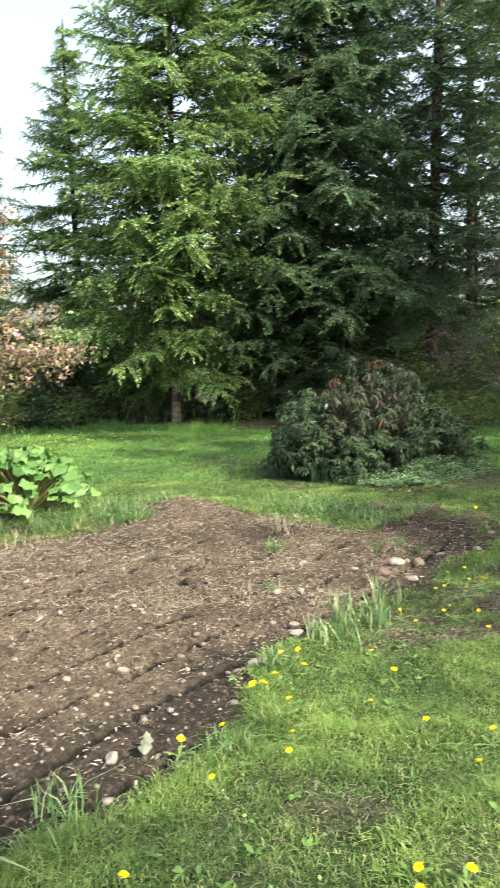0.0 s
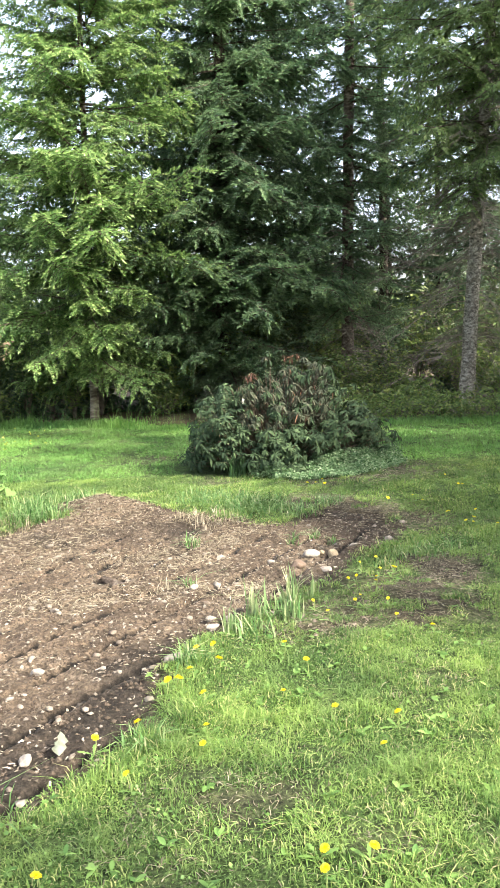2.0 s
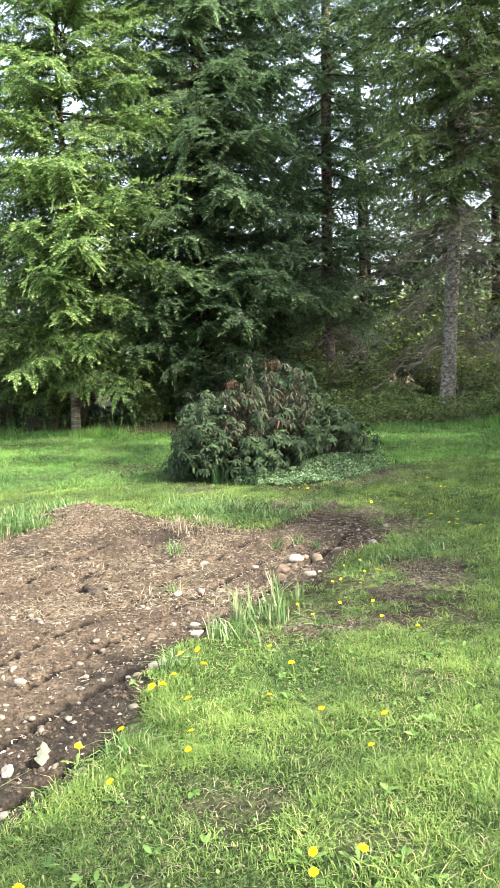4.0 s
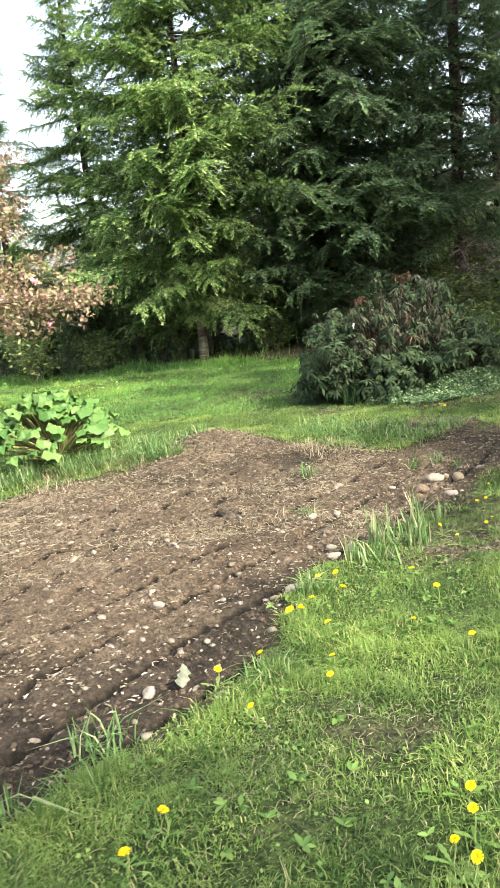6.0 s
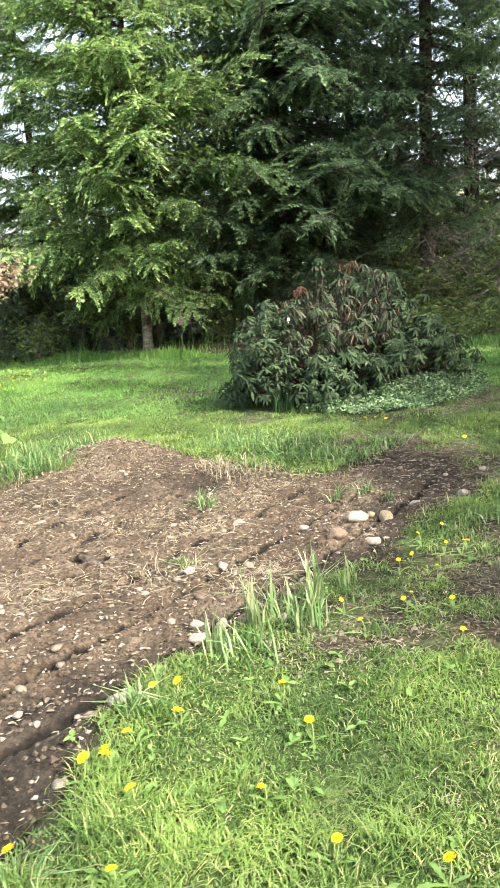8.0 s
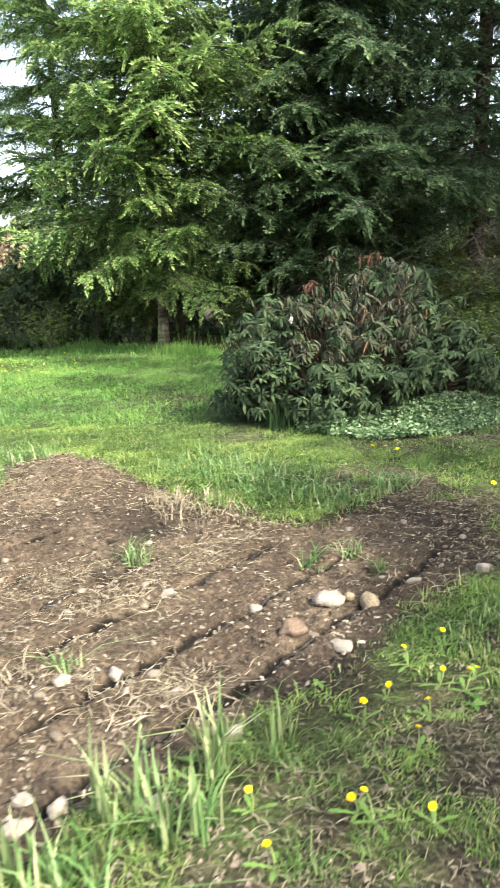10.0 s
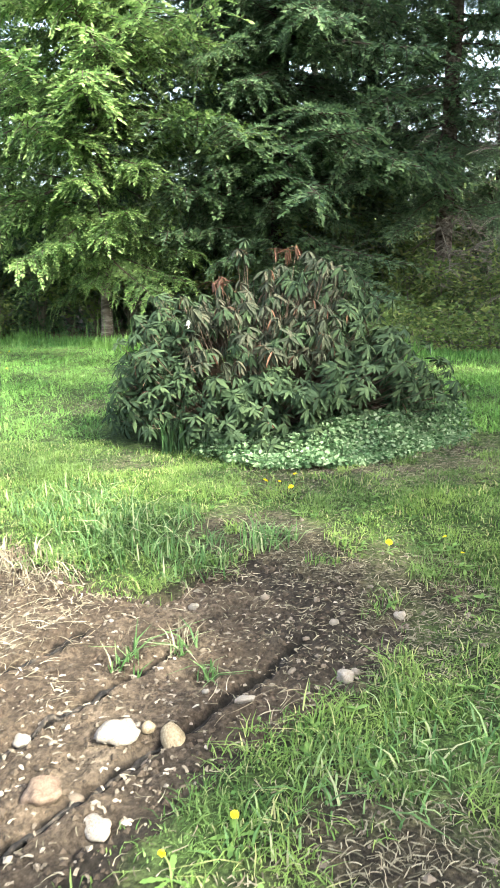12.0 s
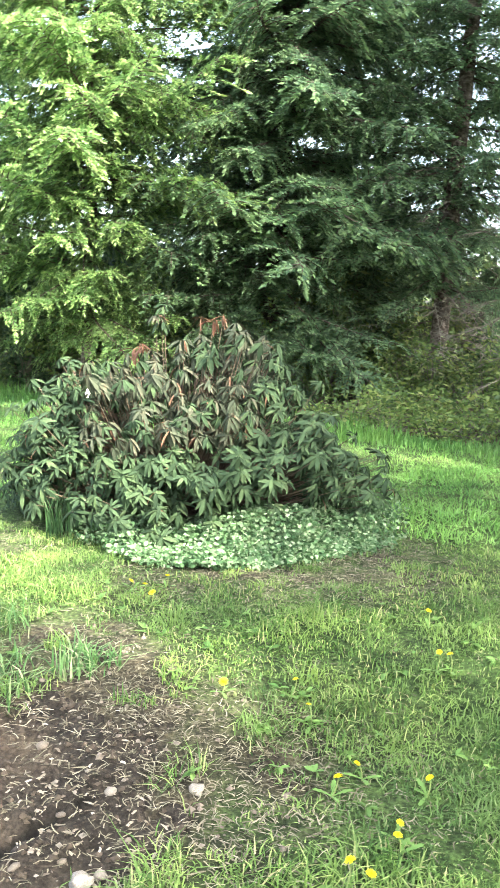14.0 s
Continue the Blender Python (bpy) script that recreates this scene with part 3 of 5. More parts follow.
conifer(-8.7, 22.2, 9.5, 0.12, 2.6, B_LIT, 0.02, 6, 0.9, 0.3, 7, label="smaller sunlit spruce at the edge of the lawn")
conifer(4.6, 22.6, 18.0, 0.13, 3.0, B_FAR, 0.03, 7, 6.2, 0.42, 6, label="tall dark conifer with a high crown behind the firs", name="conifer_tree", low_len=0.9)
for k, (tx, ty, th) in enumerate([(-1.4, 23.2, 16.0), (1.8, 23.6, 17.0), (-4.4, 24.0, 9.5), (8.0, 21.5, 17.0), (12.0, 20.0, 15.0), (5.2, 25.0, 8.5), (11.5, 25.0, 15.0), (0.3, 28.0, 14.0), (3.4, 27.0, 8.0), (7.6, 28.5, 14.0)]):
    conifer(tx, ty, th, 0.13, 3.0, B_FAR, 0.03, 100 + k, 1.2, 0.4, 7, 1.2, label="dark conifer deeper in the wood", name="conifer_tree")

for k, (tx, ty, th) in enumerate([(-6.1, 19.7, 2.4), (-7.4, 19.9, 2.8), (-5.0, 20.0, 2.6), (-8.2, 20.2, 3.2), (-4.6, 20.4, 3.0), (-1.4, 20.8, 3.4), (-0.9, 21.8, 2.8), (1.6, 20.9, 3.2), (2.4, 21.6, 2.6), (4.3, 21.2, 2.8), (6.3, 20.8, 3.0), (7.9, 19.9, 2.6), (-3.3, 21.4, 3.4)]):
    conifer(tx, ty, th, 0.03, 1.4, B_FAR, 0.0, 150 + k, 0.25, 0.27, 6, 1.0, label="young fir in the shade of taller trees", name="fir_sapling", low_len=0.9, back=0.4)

# ---------------------------------------------------------------- unseen row of conifers, added on the sunny side to cast shade across the lawn
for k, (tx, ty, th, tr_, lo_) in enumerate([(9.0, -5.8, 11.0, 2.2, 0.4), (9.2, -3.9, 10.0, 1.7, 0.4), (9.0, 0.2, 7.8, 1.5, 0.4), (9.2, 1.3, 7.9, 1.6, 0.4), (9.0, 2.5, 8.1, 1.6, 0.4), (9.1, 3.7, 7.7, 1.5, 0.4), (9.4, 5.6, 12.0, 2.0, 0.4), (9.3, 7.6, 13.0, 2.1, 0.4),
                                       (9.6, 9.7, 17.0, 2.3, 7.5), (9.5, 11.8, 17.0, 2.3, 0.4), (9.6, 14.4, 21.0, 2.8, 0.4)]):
    conifer(tx, ty, th, 0.11, tr_, B_FAR, 0.0, 200 + k, lo_, 0.52, 7, 0.6, label="unseen conifer added beside the lawn to cast shade", name="conifer_tree", low_len=0.95, back=0.0, power=0.6)

# far woods and undergrowth that close the view under the trees
def leaf_cloud(name, pts, size, material, seed, flat=0.4, slim=0.45):
    """Many small pointed leaves at the given points."""
    r = np.random.default_rng(seed)
    n = len(pts)
    D = r.normal(0, 1, (n, 3)) * (1, 1, flat) + (0, 0, -0.25)
    D /= np.linalg.norm(D, axis=1)[:, None]
    W = np.cross(D, r.normal(0, 1, (n, 3)))
    W /= np.linalg.norm(W, axis=1)[:, None] + 1e-9
    L = (size * r.uniform(0.6, 1.3, n))[:, None]
    V = np.stack([pts, pts + D * L * 0.5 + W * L * slim * 0.5, pts + D * L, pts + D * L * 0.5 - W * L * slim * 0.5], 1)
    return mesh_np(name, V.reshape(-1, 3), np.arange(n * 4).reshape(-1, 4), material)


def clumps(r, centres, radius, height, per):
    """Points gathered in uneven clumps around the centres."""
    c = np.repeat(centres, per, axis=0)
    p = r.normal(0, 1, (len(c), 3))
    p /= np.linalg.norm(p, axis=1)[:, None]
    p *= r.uniform(0.3, 1, (len(c), 1)) ** 0.5
    return c + p * np.array([radius, radius, height])


def shrub(x, y, w, h, leaves, material, size, seed, name="shrub", label="", twigs=26, z=None):
    """A loose woodland shrub: thin forking stems and scattered leaves."""
    r = np.random.default_rng(seed)
    z0 = float(ground_z(np.array(x), np.array(y))) - 0.03 if z is None else z
    ob = new(name)
    ob.matrix_basis = pose(x, y, z0)
    paths, tips = [], []
    for k in range(twigs):
        a, rad, hh = r.uniform(0, 6.283), w * r.uniform(0.1, 1) ** 0.7, h * r.uniform(0.45, 1)
        s = np.linspace(0, 1, 6)[:, None]
        top = np.array([rad * math.cos(a), rad * math.sin(a), hh])
        pts = s * top * np.array([1, 1, 0]) * s ** 0.5 + s * np.array([0, 0, hh]) + r.normal(0, 0.03, (6, 3)) * s
        paths.append((pts, 0.012 * (1.2 - s[:, 0])))
        tips += [pts[3], pts[4], pts[5]]
    V, F = tubes(paths, 4)
    tagged(child("twig_mass", mesh_np("twig_mass", V, F, M_TWIG), ob), kind="stuff")
    tips = np.array(tips)
    child("foliage", leaf_cloud("foliage", clumps(r, tips, 0.25, 0.2, max(1, leaves // len(tips))), size, material, seed + 1), ob)
    return tagged(ob, label, "shrub")


r_ = np.random.default_rng(21)
for k in range(44):
    ux, uy = -11 + 22.0 * (k + r_.uniform(0, 1)) / 44, r_.uniform(19.8, 23.5)
    shrub(ux, uy, r_.uniform(0.8, 1.3), r_.uniform(1.6, 3.0), 1500, M_UNDER if k % 3 else M_WOODS, 0.13, 300 + k, label="tangled undergrowth shrub at the edge of the wood")
for k, (ux, uy, uh) in enumerate([(4.0, 16.3, 0.55), (4.7, 15.9, 0.5), (6.0, 15.7, 0.5), (3.2, 16.6, 0.6), (2.4, 16.7, 0.6), (7.0, 15.8, 0.7), (4.4, 17.4, 0.8), (6.3, 17.6, 0.9), (-5.4, 19.0, 1.0), (-6.9, 18.5, 1.2), (5.9, 18.4, 1.3), (-1.2, 19.3, 0.9), (1.2, 19.0, 0.8)]):
    shrub(ux, uy, 0.7, uh, 900, M_UNDER, 0.10, 340 + k, label="low leafy undergrowth beside the lawn")

for k, (ux, uy, uh) in enumerate([(3.2, 18.7, 1.3), (4.0, 18.3, 1.4), (2.6, 18.9, 1.1), (6.6, 18.9, 1.5), (7.4, 18.2, 1.4)]):
    shrub(ux, uy, 0.75, uh, 1300, M_UNDER, 0.10, 370 + k, label="leafy yellow-green undergrowth below the firs")
r_ = np.random.default_rng(23)
for k in range(15):
    ux = 1.6 + 0.5 * k + r_.uniform(-0.15, 0.15)
    shrub(ux, float(wood_edge(ux)) + r_.uniform(0.3, 0.65), 0.5, r_.uniform(0.3, 0.55), 700, M_UNDER, 0.07, 390 + k, label="low weeds and brambles at the foot of the wood", twigs=16)

# a distant belt of wood
c_ = np.stack([r_.uniform(-60, 60, 420), r_.uniform(48, 62, 420), r_.uniform(0, 1, 420) ** 1.4 * 6.5], -1)
woods = new("far_woods", leaf_cloud("far_woods", clumps(r_, c_, 1.8, 1.3, 70), 0.7, M_WOODS, 22, 0.8, 0.7))
tagged(woods, "distant belt of mixed green woodland", "woods", kind="stuff")

# ---------------------------------------------------------------- bronze-leaved flowering tree beside the lawn
def crab_tree():
    r = np.random.default_rng(61)
    tree = new("crab_apple_tree")
    x, y = -6.0, 12.9
    tree.matrix_basis = pose(x, y, float(ground_z(np.array(x), np.array(y))) - 0.03)
    s = np.linspace(0, 1, 8)[:, None]
    paths = [(s * np.array([0.15, 0, 3.1]) + 0.04 * np.sin(4 * s) * np.array([1, 0.6, 0]), 0.08 * (1.2 - 0.5 * s[:, 0]))]
    V, F = tubes(paths, 10)
    child("trunk", mesh_np("trunk", V, F, M_STEM, True), tree)
    tips = []
    limbs = []
    for k in range(50):
        a, el_ = r.uniform(0, 6.283), r.uniform(-0.2, 1.15)
        b = np.array([0.15, 0, r.uniform(1.7, 3.1)])
        ln = r.uniform(1.2, 2.3)
        if k < 4:
            a, el_, ln, b = r.uniform(-0.4, 0.1), 0.0, 2.7, np.array([0.1, 0, 1.85])
        d = np.array([math.cos(a) * math.cos(el_), math.sin(a) * math.cos(el_), math.sin(el_)])
        pts = b + s * ln * d + s ** 2 * np.array([0, 0, -0.12]) + r.normal(0, 0.025, (8, 3)) * s
        limbs.append((pts, 0.028 * (1.1 - s[:, 0])))
        for q in range(3, 8):
            tips.append(pts[q])
        for q in (3, 4, 5, 6):
            e = pts[q] + r.normal(0, 0.28, 3)
            limbs.append((np.linspace(pts[q], e, 4), np.array([0.01, 0.008, 0.006, 0.004])))
            tips.append(e)
    big = [q for q in limbs if len(q[0]) == 8]
    for q in big:
        child("limb", mesh_np("limb", *tubes([q], 6), M_STEM, True), tree)
    tagged(child("twig_mass", mesh_np("twig_mass", *tubes([q for q in limbs if len(q[0]) != 8], 4), M_STEM), tree), kind="stuff")
    tips = np.array(tips)
    child("crown", leaf_cloud("crown", clumps(r, tips, 0.24, 0.2, 52), 0.085, M_BRONZE, 62, 0.7, 0.55), tree, label="bronze-red young leaves")
    pick = tips[r.choice(len(tips), 22, replace=False)]
    child("blossom", leaf_cloud("blossom", clumps(r, pick, 0.06, 0.06, 14), 0.06, M_PINK, 63, 1.0, 0.9), tree, label="pink blossom")
    tagged(tree, "small flowering tree with bronze leaves and pink blossom", "tree")


crab_tree()


# ---------------------------------------------------------------- rhododendron
def leaf_shape(length, width, curl, fold):
    """A leathery pointed leaf along +x: 12 triangles, folded along its midrib and curling down."""
    t = np.array([0.0, 0.22, 0.5, 0.8, 1.0])
    w = np.array([0.12, 0.75, 1.0, 0.62, 0.0]) * width / 2
    mid = np.stack([t * length, 0 * t, -curl * length * t ** 2], -1)
    V, F = [], []
    for k in range(5):
        V += [mid[k] + (0, w[k], fold * w[k]), mid[k], mid[k] + (0, -w[k], fold * w[k])]
    for k in range(4):
        a = k * 3
        F += [(a, a + 1, a + 4, a + 3), (a + 1, a + 2, a + 5, a + 4)]
    return np.array(V), np.array(F)


def place(mats, V, F):
    """Copies of one small shape, at many 4 x 4 matrices, as one array mesh."""
    M = np.asarray(mats)
    out = np.einsum("nij,vj->nvi", M[:, :3, :3], V) + M[:, None, :3, 3]
    idx = F[None] + (np.arange(len(M)) * len(V))[:, None, None]
    return out.reshape(-1, 3), idx.reshape(-1, F.shape[1])


BUSH = Vector((0.97, 10.72, 0.08))


TOP_X = np.array([-1.16, -1.04, -0.9, -0.7, -0.5, -0.4, -0.24, 0.0, 0.3, 0.6, 0.88, 1.1, 1.38, 1.5, 1.6])
TOP_Z = np.array([0.42, 0.72, 0.97, 1.14, 1.05, 1.04, 1.16, 1.34, 1.40, 1.32, 1.2, 1.16, 1.06, 0.7, 0.42])


def rhododendron():
    r = np.random.default_rng(81)
    bush = new("rhododendron_bush")
    bush.matrix_basis = Matrix.Translation(BUSH)
    heads = []
    for lobe in range(118):                      # branches, each ending in a clump of leaf whorls
        a, v = r.uniform(0, 6.283), r.uniform(0.02, 1.0)
        if lobe % 3:
            a = r.uniform(3.3, 6.1)             # the sunnier side is leafier
        el_ = math.asin(v) * 0.98
        f = r.uniform(0.82, 1.04)
        c = np.array([(1.44 if math.cos(a) > 0 else 1.14) * f * math.cos(el_) ** 0.55 * math.cos(a), 1.12 * f * math.cos(el_) ** 0.55 * math.sin(a), 0.0])
        c[2] = 0.12 + (float(np.interp(c[0], TOP_X, TOP_Z)) - 0.17) * f * math.sin(el_) ** 0.9
        for k in range(int(r.integers(10, 15))):
            p = c + r.normal(0, 1, 3) * (0.12, 0.11, 0.08) * (1.0 if k else 0.0)
            p[0] = max(p[0], -1.2 + r.uniform(0, 0.3))
            p[2] = min(max(p[2], 0.07), float(np.interp(p[0], TOP_X, TOP_Z)) + r.uniform(-0.03, 0.05))
            out = np.array([p[0] / 1.5, p[1] / 1.1, 0]) * r.uniform(0.3, 0.9)
            heads.append((p, out + np.array([r.normal(0, 0.15), r.normal(0, 0.15), 0.75])))
    for p in ((0.0, -0.37, 1.38), (0.02, -0.38, 1.49), (-0.05, -0.36, 1.42), (-0.24, -0.1, 1.22), (-0.3, -0.06, 1.18), (-0.2, -0.12, 1.18), (0.22, -0.14, 1.42), (0.38, -0.14, 1.43), (0.3, -0.1, 1.4), (0.47, -0.14, 1.38)):
        heads.append((np.array(p), np.array([r.normal(0, 0.12), -0.1, 1.0])))
    stems, single, green, dull, dead = [], [], [], [], []
    for p, d in heads:
        root = np.array([p[0] * 0.2, p[1] * 0.2, 0.0])
        s = np.linspace(0, 1, 6)[:, None]
        mid = np.array([p[0] * 0.7, p[1] * 0.7, p[2] * 0.5])
        stems.append(((1 - s) ** 2 * root + 2 * s * (1 - s) * mid + s ** 2 * p, (0.015 if len(stems) < 30 else 0.0055) * (1.15 - 0.8 * s[:, 0])))
        d = d / np.linalg.norm(d)
        top_mid = p[2] > 0.62 and -0.42 < p[0] < 0.72 and p[1] < 0.35
        red = (math.hypot(p[0] + 0.25, p[2] - 1.22) < 0.1 or math.hypot((p[0] - 0.3) * 0.5, p[2] - 1.43) < 0.09) and p[1] < 0.2
        n = 8 if red else int(r.integers(8, 12))
        a0, lift0 = r.uniform(0, 6.283), r.uniform(-0.75, 0.05) - (0.3 if top_mid else 0)
        q = Vector(d).to_track_quat("Z", "X").to_matrix()
        wilted, size = top_mid and r.uniform() < 0.72, r.uniform(0.75, 1.2)
        for k in range(n):
            ang = a0 + 6.283 * k / n + r.uniform(-0.15, 0.15)
            lift = lift0 + r.normal(0, 0.12)
            if red:
                lift = r.uniform(-1.4, 0.2)
            m = Matrix.Translation(Vector(p) + Vector(r.normal(0, 0.008, 3))) @ q.to_4x4() @ Euler((r.uniform(-0.35, 0.35), -lift, ang)).to_matrix().to_4x4() @ Matrix.Scale(size * r.uniform(0.85, 1.15), 4)
            if red or (wilted and r.uniform() < 0.05):
                dead.append(m)
            elif wilted:
                dull.append(m)
            elif r.uniform() < 0.006:
                dead.append(m)
            else:
                (single if p[1] < -0.6 and len(single) < 300 and r.uniform() < 0.35 else green).append(m)
    for q in stems[:30]:
        child("stem", mesh_np("stem", *tubes([q], 6), M_STEM, True), bush, label="brown woody stem")
    tagged(child("twig_mass", mesh_np("twig_mass", *tubes(stems[30:], 4), M_STEM), bush, label="tangle of thin brown stems"), kind="stuff")
    lv, lf = leaf_shape(0.09, 0.025, 0.25, 0.25)
    dv, df = leaf_shape(0.095, 0.022, 0.3, 0.4)
    rv, rf = leaf_shape(0.105, 0.014, 0.35, 0.7)
    for nm, mats, mt, (a, b), lab in (("foliage", green, M_RHODO, (lv, lf), ""), ("wilted_foliage", dull, M_RHODO_DULL, (dv, df), "grey-brown wilted leaves"),
                                      ("dead_foliage", dead, M_RHODO_DEAD, (rv, rf), "rust-red dead leaves")):
        ob = child(nm, mesh_np(nm, *place([np.array(m) for m in mats], a, b), mt, True), bush, label=lab)
        tagged(ob, kind="stuff")
    leaf = mesh_np("leaf", lv, lf, M_RHODO_ONE, True)
    for m in single:
        child("leaf", leaf, bush, m)
    child("flower", leaf_cloud("flower", np.array([(-0.35, -0.8, 0.91)]) + r.normal(0, 0.008, (14, 3)), 0.026, M_WHITE, 82, 1.0, 0.8), bush, label="single white blossom")
    tagged(bush, "large rhododendron with drooping leaves and rust-brown dead top", "bush")


rhododendron()

# pale variegated ground cover at the foot of the bush
r_ = np.random.default_rng(91)
n_ = 29000
px_ = r_.triangular(0.55, 1.75, 2.7, n_)
front = np.interp(px_, [0.3, 0.75, 1.2, 1.65, 2.05, 2.5, 2.8], [9.8, 9.36, 9.3, 9.3, 9.55, 9.95, 10.5])
dep_ = r_.uniform(0, 1, n_) ** 1.2
py_ = front + 0.85 * dep_ + 0.05 * r_.normal(0, 1, n_)
keep = fbm(px_, py_, 2.5, 92, 3) + 1.2 * smooth01(0.75, 1.35, px_) + 0.3 * dep_ > 0.4
px_, py_, dep_ = px_[keep], py_[keep], dep_[keep]
pz_ = ground_z(px_, py_) + (0.015 + r_.uniform(0, 1, len(px_)) ** 0.7 * (0.05 + 0.17 * smooth01(0.0, 0.5, dep_))) * (0.75 + 0.6 * fbm(px_, py_, 4, 95, 2))
cover = new("ground_cover", leaf_cloud("ground_cover", np.stack([px_, py_, pz_], -1), 0.031, M_COVER, 93, 0.35, 0.7))
tagged(cover, "pale variegated leafy ground cover round the bush", "ground cover", kind="stuff")


# ---------------------------------------------------------------- rhubarb
def rhubarb():
    r = np.random.default_rng(111)
    x, y = -2.55, 8.25
    plant = new("rhubarb_plant")
    plant.matrix_basis = pose(x, y, float(ground_z(np.array(x), np.array(y))))
    nr, na = 5, 13
    rr, aa = np.meshgrid(np.linspace(0, 1, nr), np.linspace(-2.75, 2.75, na), indexing="ij")
    edge = 1 + 0.10 * np.cos(5 * aa) + 0.04 * np.sin(13 * aa)
    X = 0.20 * rr * edge * np.cos(aa) * 1.15 + 0.05
    Y = 0.20 * rr * edge * np.sin(aa)
    Z = 0.07 * np.sin(6 * aa) * rr ** 2 - 0.09 * rr ** 2 + 0.05 * np.cos(10 * aa) * rr + 0.02 * np.sin(9 * rr)
    V = np.stack([X, Y, Z], -1).reshape(-1, 3)
    i, j = np.meshgrid(np.arange(nr - 1), np.arange(na - 1), indexing="ij")
    k_ = i * na + j
    blade = mesh_np("leaf_blade", V, np.stack([k_, k_ + na, k_ + na + 1, k_ + 1], -1).reshape(-1, 4), M_RHUB, True)
    for k in range(170):
        a, lay = r.uniform(0, 6.283), r.uniform(0, 1)
        rad, hh = 0.10 + 0.55 * lay ** 0.8, 0.74 - 0.46 * lay + r.uniform(-0.14, 0.06)
        tip = np.array([rad * math.cos(a), rad * math.sin(a), hh])
        s = np.linspace(0, 1, 6)[:, None]
        V, F = tubes([(s * tip * np.array([1, 1, 0]) * s ** 0.3 + s * np.array([0, 0, hh]), np.linspace(0.012, 0.008, 6))], 6)
        stalk = child("stalk", mesh_np("stalk", V, F, M_PETIOLE, True), plant)
        child("leaf_blade", blade, stalk, Matrix.Translation(tip) @ Euler((r.uniform(-0.5, 0.5), r.uniform(-0.1, 0.8), a)).to_matrix().to_4x4() @ Matrix.Scale(r.uniform(0.28, 0.5), 4))
    tagged(plant, "rhubarb plant with broad crinkled bright green leaves", "rhubarb")


rhubarb()


# ---------------------------------------------------------------- stones
def stone_mesh(name, material, seed, flat=0.6, sub=2, rough=0.16):
    bm = bmesh.new()
    bmesh.ops.create_icosphere(bm, subdivisions=sub, radius=0.5)
    off = Vector((seed * 3.7, seed * 1.3, seed * 0.7))
    for v in bm.verts:
        c = v.co.copy()
        v.co *= 1 + rough * 2 * noise.noise(c * 2.2 + off) + rough * 0.6 * noise.noise(c * 6 + off)
        v.co.z *= flat
    return from_bmesh(name, bm, material)


def on_soil(x, y):
    return float(soil_z(np.array(x), np.array(y))) if float(bed_distance(np.array(x), np.array(y))) < 0 else float(ground_z(np.array(x), np.array(y)))


